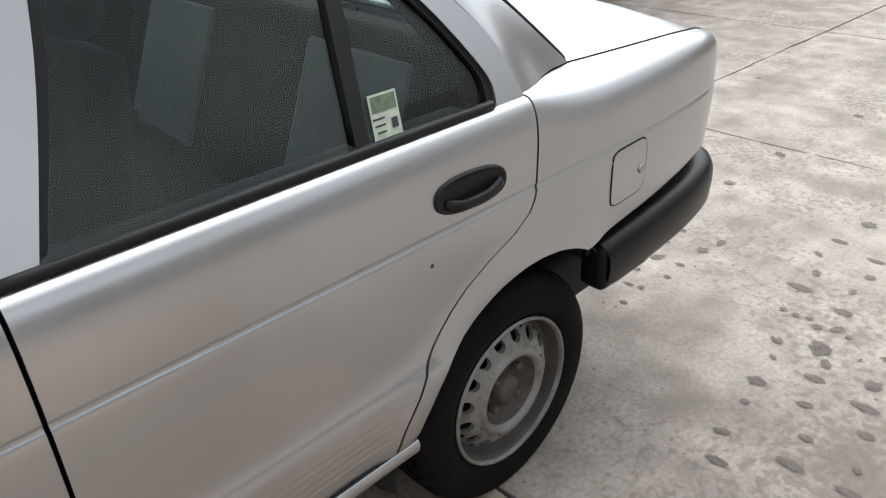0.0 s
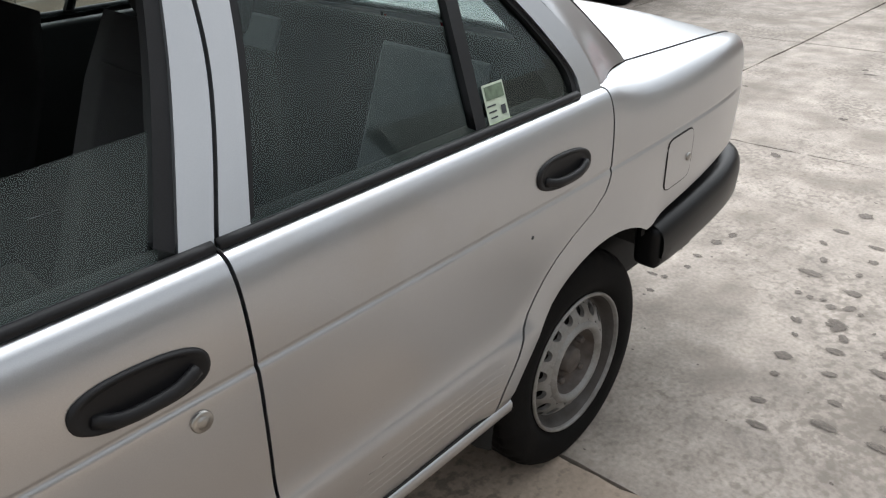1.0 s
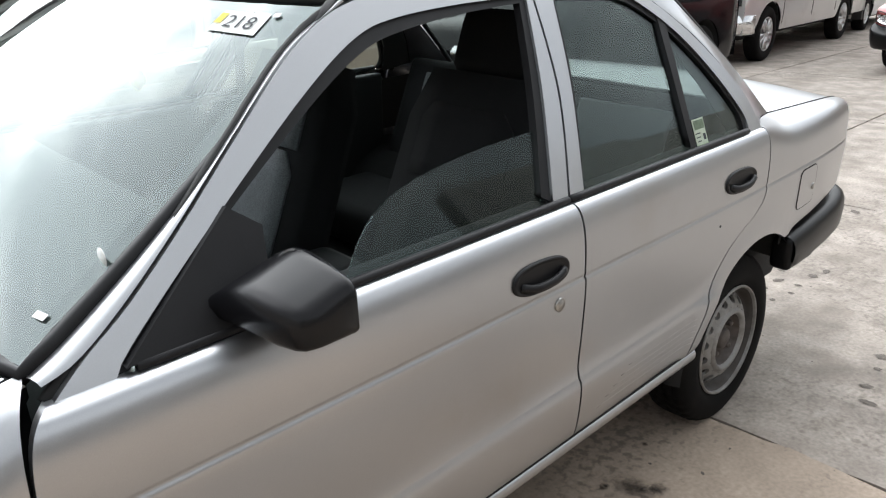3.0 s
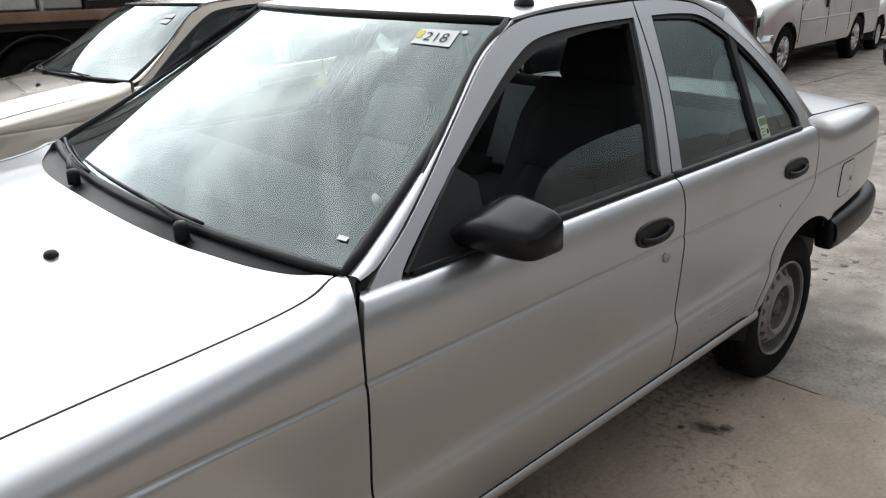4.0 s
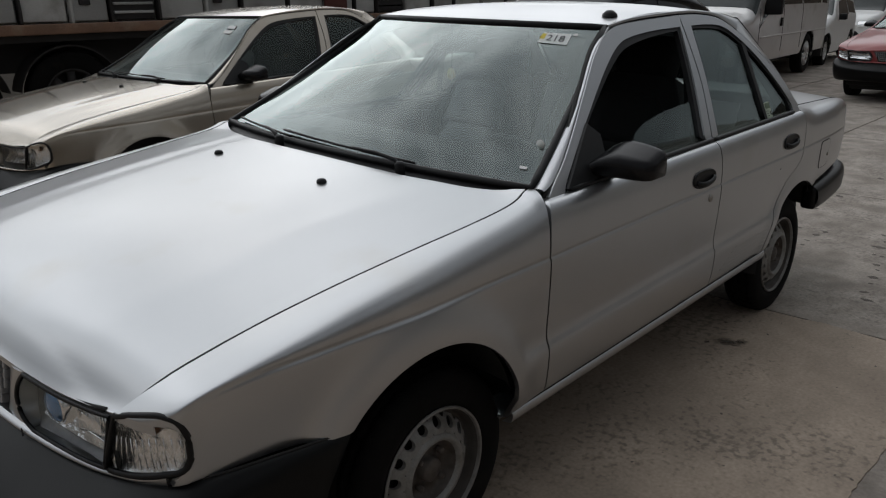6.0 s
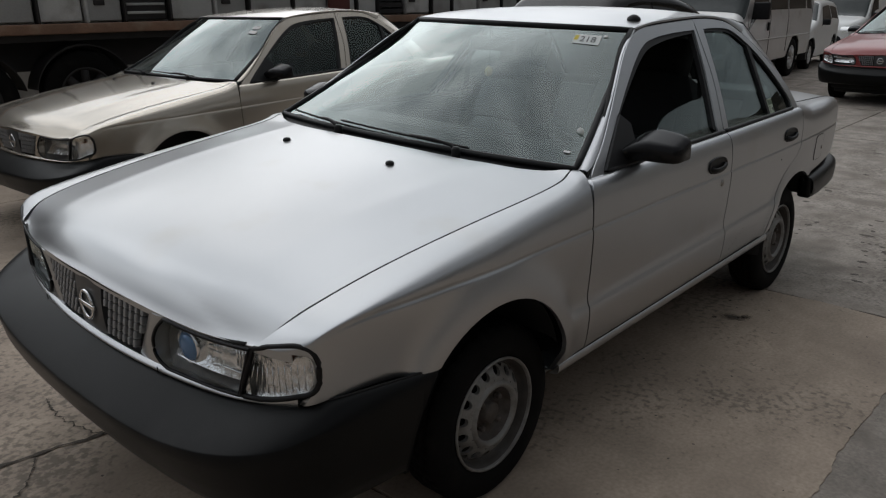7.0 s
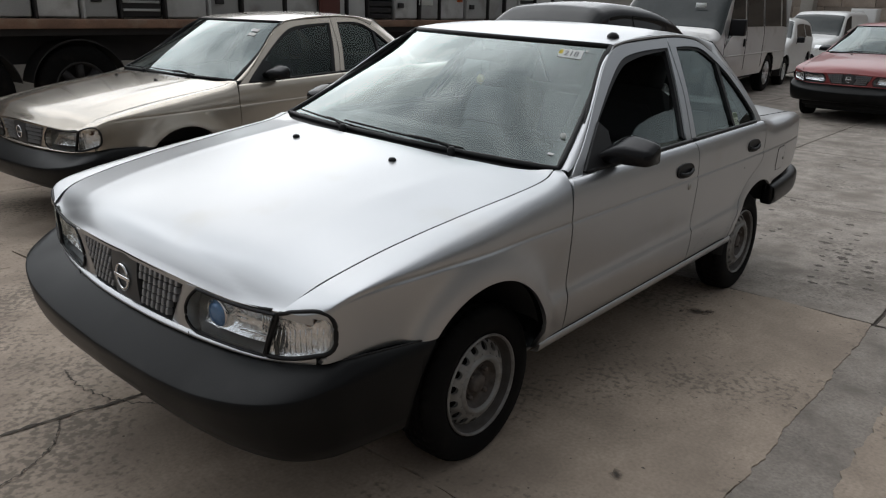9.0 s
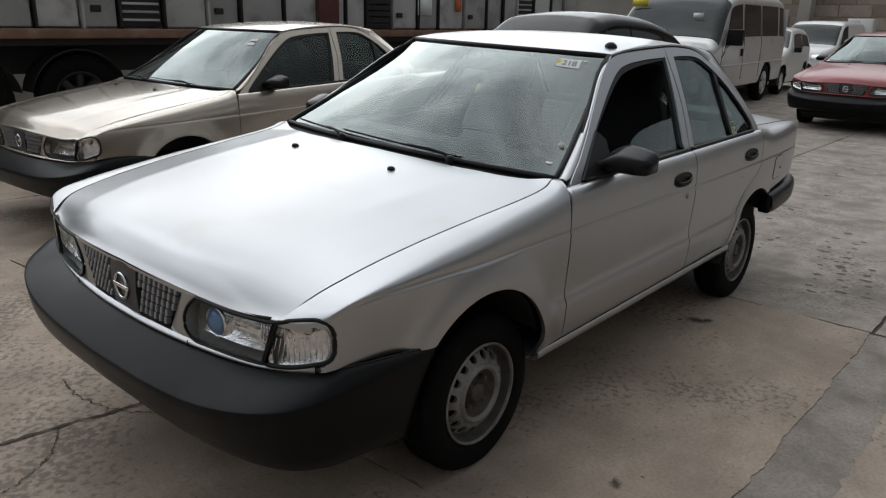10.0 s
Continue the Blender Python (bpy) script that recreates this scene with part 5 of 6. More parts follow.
CONCRETE = mat("worn_concrete", (0.288, 0.251, 0.218), 0.86, vary=0.34, scale=7.0, grain=0.20, grain_scale=70, bump=0.3, bump_scale=30, dirt=(0.165, 0.140, 0.116), dirt_amount=0.55, dirt_scale=2.4, island=0.05, speck=((0.14, 0.12, 0.10), 34.0))
PATCH = mat("grey_repair_concrete", (0.250, 0.218, 0.188), 0.88, vary=0.28, scale=4.0, grain=0.20, grain_scale=80, bump=0.5, bump_scale=50, dirt=(0.15, 0.128, 0.108), dirt_amount=0.45, dirt_scale=5.0, island=0.06)
JOINT = mat("dirt_in_joints", (0.075, 0.062, 0.050), 0.95, vary=0.3, scale=6, grain=0.2, grain_scale=60)
STAIN = faded(mat("damp_dark_pit", (0.125, 0.106, 0.090), 0.85, vary=0.3, scale=40, grain=0.3, grain_scale=120), 0.32)
OIL = faded(mat("oil_stain", (0.05, 0.038, 0.030), 0.55, vary=0.4, scale=9, grain=0.2, grain_scale=60), 0.8)
BRICK = mat("painted_brick", (0.30, 0.25, 0.21), 0.9, vary=0.2, scale=1.5, grain=0.15, grain_scale=30, bump=0.4, bump_scale=30, dirt=(0.17, 0.12, 0.09), dirt_amount=0.3, dirt_scale=1.2, island=0.18)
RENDERED = mat("grey_plastered_wall", (0.36, 0.34, 0.31), 0.9, vary=0.15, scale=0.6, grain=0.1, grain_scale=20, bump=0.3, bump_scale=20, dirt=(0.2, 0.18, 0.155), dirt_amount=0.3, dirt_scale=0.7)
FACADE = mat("pale_plaster", (0.25, 0.235, 0.215), 0.9, vary=0.12, scale=0.6, grain=0.08, grain_scale=20, bump=0.3, bump_scale=20, dirt=(0.17, 0.155, 0.14), dirt_amount=0.3, dirt_scale=0.7)
RENDERED_DARK = mat("dark_plastered_wall", (0.22, 0.208, 0.19), 0.9, vary=0.15, scale=0.6, grain=0.1, grain_scale=20, bump=0.3, bump_scale=20, dirt=(0.12, 0.11, 0.095), dirt_amount=0.3, dirt_scale=0.7)
PANEL = mat("weathered_trailer_panel", (0.42, 0.42, 0.41), 0.5, 0.2, vary=0.15, scale=1.6, grain=0.06, grain_scale=60, dirt=(0.16, 0.13, 0.11), dirt_amount=0.35, dirt_scale=2.6, island=0.22)
RAIL = mat("rusty_brown_rail", (0.20, 0.115, 0.075), 0.7, 0.1, vary=0.25, scale=3, grain=0.15, grain_scale=60, dirt=(0.30, 0.24, 0.18), dirt_amount=0.25, dirt_scale=4)
MAROON = mat("maroon_steel", (0.11, 0.035, 0.028), 0.55, 0.1, vary=0.2, scale=4)
CHASSIS = mat("black_chassis", (0.018, 0.016, 0.016), 0.7, vary=0.25, scale=5)
ORANGE = mat("orange_notice", (0.55, 0.13, 0.04), 0.6, vary=0.08, scale=20)

# ---- details of the silver car: stickers on its glass ----
def glass_patch(parent, name, u0, u1, v0, v1, material, label="", lift=0.003, n=3):
    """A small paper on the windshield, following its curve."""
    lo = Vector((lift, 0, lift))
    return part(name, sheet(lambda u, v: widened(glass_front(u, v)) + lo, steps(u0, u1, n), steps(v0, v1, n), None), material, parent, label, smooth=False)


tag = glass_patch(silver_car, "auction_sticker", 0.69, 0.85, 0.857, 0.936, WHITE_PLASTIC, "white paper sticker with a black number", 0.0020)
glass_patch(tag, "yellow_corner", 0.69, 0.715, 0.885, 0.925, YELLOW, "yellow printed corner", 0.0030)


def lettering(text, size):
    """Flat built-in lettering as a bmesh, its lower left corner at the origin."""
    cu = bpy.data.curves.new("lettering", "FONT")
    cu.body, cu.size, cu.resolution_u = text, size, 3
    ob = bpy.data.objects.new("lettering", cu)
    bpy.context.scene.collection.objects.link(ob)
    me = bpy.data.meshes.new_from_object(ob.evaluated_get(bpy.context.evaluated_depsgraph_get()))
    bm = bmesh.new()
    bm.from_mesh(me)
    bpy.data.objects.remove(ob)
    bpy.data.curves.remove(cu)
    bpy.data.meshes.remove(me)
    return bm


bm = lettering("218", 1.0)
wide = max(v.co.x for v in bm.verts)
for v in bm.verts:
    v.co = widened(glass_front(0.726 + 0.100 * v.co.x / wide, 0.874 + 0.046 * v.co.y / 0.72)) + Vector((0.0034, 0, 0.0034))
part("printed_number", bm, INK, tag, "printed black number", smooth=False)
part("round_sticker", lathe([(0.0145, 0), (0.0145, 0.0015), (0.0003, 0.0018)], "x", 18, widened(glass_front(0.955, 0.236)) + Vector((0.004, 0, 0.004))), WHITE_PLASTIC, silver_car, "small round white sticker")
glass_patch(silver_car, "white_sticker", 0.920, 0.950, 0.092, 0.106, WHITE_PLASTIC, "small white strip sticker")
glass_patch(silver_car, "white_sticker", 0.862, 0.882, 0.925, 0.94, WHITE_PLASTIC, "tiny white sticker")


def side_patch(parent, name, x0, z0, x1, z1, material, label, out, s=1):
    bm = bmesh.new()
    dx = -(z1 - z0) * 0.26
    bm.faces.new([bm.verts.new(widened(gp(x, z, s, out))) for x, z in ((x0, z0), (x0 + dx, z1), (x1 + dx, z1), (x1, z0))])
    return part(name, bm, material, parent, label, smooth=False)


permit = side_patch(silver_car, "permit_sticker", -0.848, 0.968, -0.906, 1.030, PERMIT, "printed green and white permit sticker", -0.008)
side_patch(permit, "green_border", -0.846, 0.966, -0.908, 0.971, GREEN_PAPER, "", -0.0068)
side_patch(permit, "printed_picture", -0.862, 1.006, -0.912, 1.027, PICTURE, "dark green printed picture", -0.0066)
for k in range(3):
    side_patch(permit, "printed_bar", -0.857, 0.978 + 0.009 * k, -0.876 - 0.003 * k, 0.9805 + 0.009 * k, INK, "", -0.0064)
side_patch(permit, "printed_block", -0.889, 0.980, -0.902, 0.994, INK, "", -0.0062)
hang = part("hanging_ornament", tubed([(0.235, -0.01, 1.28), (0.24, -0.012, 1.21)], 0.0022, 5), INK, silver_car, "small ornament hanging from the mirror")
part("pendant", lathe([(0.0005, -0.03), (0.016, -0.015), (0.018, 0.0), (0.010, 0.015), (0.0005, 0.02)], "z", 10, (0.24, -0.012, 1.195)), YELLOW, hang)
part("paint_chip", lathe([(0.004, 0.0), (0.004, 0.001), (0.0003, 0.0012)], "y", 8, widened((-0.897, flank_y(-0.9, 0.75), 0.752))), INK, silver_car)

# ---- the same model in two other colours ----
tan_car = small_saloon("car", TAN, "champagne four-door saloon with black bumpers, dusty", pose(-0.995, -3.595, 0.01, 0, 1.25, 2.4), "parked cars", False, False)
for k in range(2):
    glass_patch(tan_car, "white_sticker", 0.70, 0.80, 0.80 - 0.075 * k, 0.85 - 0.075 * k, WHITE_PLASTIC, "white paper sticker", 0.004)
small_saloon("car", RED, "faded red four-door saloon with black bumpers", pose(-11.5, -0.64, 0.0, 0, 1.0, -3.0), "parked cars", False, False)


# ---- other vehicles: a shell from a side outline, with windows set on it ----
def road_wheel(parent, x, y, r, s, alloy=True, metal=None):
    """A wheel with five-spoke alloy or plain steel face."""
    w = new("wheel")
    w.parent = parent
    w.location = (x, y, r)
    prof = [(r * 0.62, -0.20), (r * 0.95, -0.20), (r, -0.18), (r, -0.03), (r * 0.96, -0.008), (r * 0.82, 0.0), (r * 0.66, -0.006), (r * 0.62, -0.02)]
    part("tyre", lathe([(a, s * h) for a, h in prof], "y", 40), RUBBER, w, "black tyre")
    bm = lathe([(a, s * h) for a, h in ((r * 0.62, -0.12), (r * 0.63, -0.012), (r * 0.60, -0.010), (r * 0.56, -0.03), (r * 0.55, -0.11), (0.002, -0.11))], "y", 36)
    if alloy:
        for k in range(10):
            a = 2 * math.pi * k / 10
            q = 0.09 * (1 if k % 2 else -1)
            tube(bm, [(r * 0.13 * math.cos(a), s * -0.030, r * 0.13 * math.sin(a)), (r * 0.57 * math.cos(a + q), s * -0.024, r * 0.57 * math.sin(a + q))], [r * 0.085, r * 0.06], 6, flat=0.9)
    else:
        for k in range(8):
            a = 2 * math.pi * k / 8
            tube(bm, [(r * 0.2 * math.cos(a), s * -0.045, r * 0.2 * math.sin(a)), (r * 0.56 * math.cos(a), s * -0.05, r * 0.56 * math.sin(a))], r * 0.10, 6)
    part("rim", bm, metal or ALLOY, w, "metal rim")
    part("hub", lathe([(r * 0.2, s * -0.035), (r * 0.17, s * -0.012), (r * 0.02, s * -0.008), (0.0005, s * -0.008)], "y", 20), metal or ALLOY, w)


def shell_vehicle(name, label, category, at, paint, top, half, belt, lean, floor, wheels, wheel_r, windows, screen, alloy=True, lamps=(), bumper=None, group="parked cars", doors=(), handles=(), mirror=None, trim=None, roof_r=0.16):
    """A vehicle whose body is one rounded shell: top(x) is its outline from the side, half(x) its half width."""
    v_root = thing(name, label, category, group, "", at)

    def sec(x, v):
        zt, w = top(x), half(x)
        rr = min(roof_r, max(0.03, (zt - floor) * 0.3))
        zs = zt - rr
        y_at = lambda z: w - lean * max(0.0, z - belt) - 0.03 * max(0.0, (floor + 0.25 - z) / 0.25) ** 2
        if v <= 0.7:
            z = floor + (zs - floor) * v / 0.7
            for cx in wheels:
                d = abs(x - cx)
                ra = wheel_r + 0.07
                if d < ra:
                    z = max(z, min(zs, wheel_r + math.sqrt(ra * ra - d * d)))
            return y_at(z), z
        a = min(1.0, (v - 0.7) / 0.18) * math.pi / 2
        y1 = y_at(zs)
        if v <= 0.88:
            return y1 - rr * 1.1 * (1 - math.cos(a)), zs + rr * 0.86 * math.sin(a)
        t = (v - 0.88) / 0.12
        return (y1 - rr * 1.1) * (1 - t), zs + rr * 0.86 + rr * 0.14 * (1 - (1 - t) ** 2)

    x_all = [k for k in top.ends]
    xs = steps(x_all[0], x_all[1], 110)
    vs = steps(0, 0.7, 22) + steps(0.7, 0.88, 7)[1:] + steps(0.88, 1, 5)[1:]
    for s in (1, -1):
        body = part("body_side", sheet(lambda x, v: Vector((x, s * sec(x, v)[0], sec(x, v)[1])), xs, vs, None, flip=s > 0), paint, v_root)
        patch = lambda x0, x1, v0, v1, out, n=10, k0=0.0, k1=0.0: sheet(lambda u, t: (lambda x, v: Vector((x, s * (sec(x, v)[0] + out), sec(x, v)[1] + out * 0.4)))(x0 + k0 * t + (x1 + k1 * t - x0 - k0 * t) * u, v0 + (v1 - v0) * t), steps(0, 1, n), steps(0, 1, n), (0, -0.02 * s, 0), flip=s < 0)
        for x0, x1, v0, v1, k0, k1 in windows:
            part("side_window", patch(x0, x1, v0, v1, 0.005, 10, k0, k1), SIDE_DARK, body, "dark side window")
        for x0 in doors:
            part("door_gap", tubed([Vector((x0, s * (sec(x0, v)[0] + 0.001), sec(x0, v)[1])) for v in steps(0.06, 0.66, 14)], 0.006, 5), SEAM, body)
        for x0, z0 in handles:
            y = half(x0)
            part("door_handle", boxed((x0 - 0.03, min(s * y, s * (y + 0.03)), z0 - 0.07), (x0 + 0.03, max(s * y, s * (y + 0.03)), z0 + 0.07), 0.01), BLACK_TRIM, body)
        if trim:
            part("side_moulding", tubed([Vector((x, s * (half(x) + 0.004), trim[2])) for x in steps(trim[0], trim[1], 16)], 0.016, 6), paint, body)
        if mirror:
            mx, mz, mw, mh = mirror
            y = half(mx) - lean * max(0, mz - belt)
            part("wing_mirror", boxed((mx - 0.06, min(s * (y + 0.02), s * (y + 0.02 + mw)), mz - mh / 2), (mx + 0.06, max(s * (y + 0.02), s * (y + 0.02 + mw)), mz + mh / 2), 0.03, 3), BLACK_TRIM, body, "black wing mirror")
        for cx in wheels:
            road_wheel(v_root, cx, s * (half(cx) - 0.02), wheel_r, s, alloy)
            part("wheel_well", sheet(lambda a, k: Vector((cx + (wheel_r + 0.075) * math.cos(a) * (1 if k < 2 else 0.05), s * (half(cx) - 0.03 if k == 0 else half(cx) - 0.32), wheel_r + (wheel_r + 0.075) * math.sin(a) * (1 if k < 2 else 0.05))), steps(0, math.pi, 20), range(3), None), DARK, v_root)
        for y0, y1, z0, z1, material, out in lamps:
            def lamp_pt(u, t, s=s):
                y, z = y0 + (y1 - y0) * u, z0 + (z1 - z0) * t
                x = x_all[1]
                while x > x_all[1] - 1.2 and (top(x) < z or half(x) < y):
                    x -= 0.005
                return Vector((x + out, s * y, z))
            part("headlamp", sheet(lamp_pt, steps(0, 1, 8), steps(0, 1, 6), (-0.06, 0, 0), flip=s < 0), material, v_root, "clear headlamp")
    x0, x1, v0 = screen
    part("windshield", sheet(lambda u, t: (lambda x, v: Vector((x + 0.004, (1 if u >= 0 else -1) * sec(x, v)[0], sec(x, v)[1] + 0.005)))(x0 + (x1 - x0) * t, 1 - abs(u) * (1 - v0)), steps(-1, 1, 24), steps(0, 1, 12), (0, 0, -0.02)), SIDE_DARK if not bumper or len(bumper) < 8 else bumper[7], v_root, "windshield")
    part("nose", sheet(lambda u, t: Vector((x_all[1] + 0.012 * math.sin(3.14 * t), half(x_all[1]) * u, floor + (top(x_all[1]) - floor) * t)), steps(-1, 1, 10), steps(0, 1, 6), None), paint, v_root)
    part("tail", sheet(lambda u, t: Vector((x_all[0] - 0.012, half(x_all[0]) * u, floor + (top(x_all[0]) - 0.05 - floor) * t)), steps(-1, 1, 10), steps(0, 1, 6), None, flip=True), paint, v_root)
    part("underbody", boxed((x_all[0] + 0.1, -half(0) + 0.2, floor - 0.08), (x_all[1] - 0.15, half(0) - 0.2, floor + 0.06), 0.02), DARK, v_root)
    if bumper:
        bx, bz0, bz1, bw, bm_mat, glz0, glz1 = bumper[:7]
        def bump(u, t):
            a = u * 1.25
            y = bw * math.sin(a) / math.sin(1.25)
            x = bx - 0.22 * (1 - math.cos(a)) / (1 - math.cos(1.25)) + 0.03 * math.sin(3.14 * t)
            return Vector((x, y, bz0 + (bz1 - bz0) * t))
        part("front_bumper", sheet(bump, steps(-1, 1, 24), steps(0, 1, 6), (-0.12, 0, 0)), bm_mat, v_root, "front bumper")
        if glz1 > glz0:
            bm = bmesh.new()
            for z in steps(glz0, glz1, 4):
                tube(bm, [(x_all[1] + 0.022, y, z) for y in steps(-0.5 * bw, 0.5 * bw, 6)], 0.016, 5)
            for y in steps(-0.5 * bw, 0.5 * bw, 6):
                tube(bm, [(x_all[1] + 0.018, y, glz0), (x_all[1] + 0.018, y, glz1)], 0.010, 5)
            part("grille", bm, CHROME, v_root, "bright grille bars")
    return v_root


def outline(*knots):
    f = curve(*knots)
    f.ends = (knots[0][0], knots[-1][0])
    return f


SIDE_DARK = mat("dark_vehicle_glass", (0.008, 0.009, 0.009), 0.06, vary=0.1, spec=0.18)
SCREEN_PALE = mat("reflecting_windshield", (0.03, 0.036, 0.036), 0.05, vary=0.1, spec=0.3)

crossover = shell_vehicle("car", "near-black crossover with alloy wheels behind the champagne saloon", "car", pose(-5.95, -3.50, 0), DARK_PAINT,
    outline((-2.35, 0.95), (-2.25, 1.10), (-1.95, 1.32), (-1.55, 1.50), (-0.9, 1.61), (-0.2, 1.645), (0.3, 1.60), (0.65, 1.42), (1.15, 1.06), (1.5, 1.0), (2.0, 0.90), (2.25, 0.72)),
    curve((-2.35, 0.78), (-2.0, 0.88), (-1.0, 0.91), (1.0, 0.91), (1.8, 0.86), (2.25, 0.66)), 1.0, 0.36, 0.26, (-1.32, 1.32), 0.345,
    ((-1.85, -1.25, 0.52, 0.70, 0.02, -0.12), (-1.20, -0.42, 0.50, 0.72, -0.06, 0.0), (-0.36, 0.62, 0.50, 0.72, 0.0, -0.42)), (1.10, 0.38, 0.735), True,
    ((0.45, 0.70, 0.62, 0.76, REFLECTOR, 0.02),), (2.32, 0.24, 0.58, 0.86, DARK_PAINT, 0.0, 0.0, SIDE_DARK), doors=(-0.39, 0.72), handles=(), mirror=(0.62, 1.08, 0.17, 0.13), roof_r=0.20)

van = shell_vehicle("van", "pale silver passenger van with a chrome bumper", "van", pose(-11.7, -4.12, 0, 0, 0, 4.0), VAN_PAINT,
    outline((-2.95, 1.9), (-2.85, 2.05), (-2.0, 2.10), (0.0, 2.10), (0.75, 2.05), (1.0, 1.92), (1.65, 1.30), (1.78, 1.22), (2.2, 1.16), (2.5, 1.06), (2.6, 0.92)),
    curve((-2.95, 0.96), (-2.6, 1.0), (1.4, 1.0), (2.3, 0.97), (2.6, 0.90)), 1.15, 0.13, 0.40, (-1.62, 1.88), 0.37,
    ((-2.78, -2.36, 0.42, 0.69, 0.0, 0.0), (-2.24, -1.06, 0.42, 0.69, 0.0, 0.0), (-0.94, 0.12, 0.42, 0.69, 0.0, 0.0), (0.26, 1.42, 0.41, 0.69, 0.0, -0.50)), (1.64, 0.90, 0.735), True,
    ((0.55, 0.86, 0.78, 1.00, REFLECTOR, 0.03),), (2.74, 0.42, 0.66, 0.99, CHROME, 0.74, 0.98, SCREEN_PALE), doors=(0.16, 1.42, -1.0), handles=((0.30, 1.02),), mirror=(1.18, 1.30, 0.26, 0.28), trim=(-2.8, 1.35, 0.80), roof_r=0.20)
part("windshield_note", boxed((1.36, 0.40, 1.62), (1.372, 0.58, 1.70), 0.0), WHITE_PLASTIC, van, "white paper stickers")
part("windshield_note", boxed((1.16, -0.86, 1.80), (1.175, -0.55, 1.93), 0.0), YELLOW, van, "yellow paper notice")

shell_vehicle("car", "small white hatchback beyond the van", "car", pose(-16.4, -4.40, 0, 0, 0, 6), WHITE_PAINT,
    outline((-1.9, 1.0), (-1.75, 1.25), (-1.4, 1.44), (-0.6, 1.48), (0.1, 1.45), (0.9, 1.05), (1.2, 0.98), (1.7, 0.85), (1.85, 0.70)),
    curve((-1.9, 0.74), (-1.5, 0.82), (1.2, 0.82), (1.85, 0.66)), 0.95, 0.32, 0.24, (-1.2, 1.25), 0.30,
    ((-1.45, -0.75, 0.52, 0.70, 0.0, 0.0), (-0.68, 0.45, 0.50, 0.71, 0.0, -0.36)), (0.85, 0.22, 0.80), False,
    ((0.42, 0.66, 0.60, 0.74, REFLECTOR, 0.02),), (1.90, 0.22, 0.52, 0.80, BLACK_TRIM, 0.0, 0.0, SCREEN_PALE), mirror=(0.45, 0.98, 0.16, 0.13))
shell_vehicle("van", "small white delivery van", "van", pose(-21.3, -4.45, 0, 0, 0, -1) @ Matrix.Scale(0.92, 4), WHITE_PAINT,
    outline((-2.1, 1.65), (-2.0, 1.78), (-1.0, 1.82), (0.1, 1.80), (0.45, 1.70), (1.15, 1.12), (1.5, 1.05), (1.9, 0.92), (2.05, 0.75)),
    curve((-2.1, 0.80), (-1.7, 0.86), (1.3, 0.86), (2.05, 0.70)), 1.05, 0.14, 0.26, (-1.35, 1.35), 0.31,
    ((0.0, 0.95, 0.52, 0.72, 0.0, -0.50),), (1.12, 0.46, 0.80), False,
    ((0.45, 0.70, 0.68, 0.84, REFLECTOR, 0.02),), (2.10, 0.24, 0.58, 0.84, BLACK_TRIM, 0.0, 0.0, SCREEN_PALE), mirror=(0.75, 1.12, 0.18, 0.18))
shell_vehicle("car", "pale car parked behind the red saloon", "car", pose(-18.2, -0.6, 0, 0, 0, -6), WHITE_PAINT,
    outline((-2.1, 0.95), (-1.6, 1.05), (-1.0, 1.40), (-0.3, 1.52), (0.4, 1.46), (1.1, 1.08), (1.4, 1.0), (1.95, 0.86), (2.1, 0.70)),
    curve((-2.1, 0.74), (-1.6, 0.86), (1.3, 0.86), (2.1, 0.68)), 0.98, 0.34, 0.25, (-1.3, 1.3), 0.31,
    ((-1.25, -0.5, 0.52, 0.70, 0.1, 0.0), (-0.44, 0.65, 0.50, 0.71, 0.0, -0.42)), (1.05, 0.45, 0.80), False,
    ((0.42, 0.68, 0.62, 0.76, REFLECTOR, 0.02),), (2.15, 0.22, 0.54, 0.82, BLACK_TRIM, 0.0, 0.0, SCREEN_PALE), mirror=(0.62, 1.02, 0.17, 0.13))


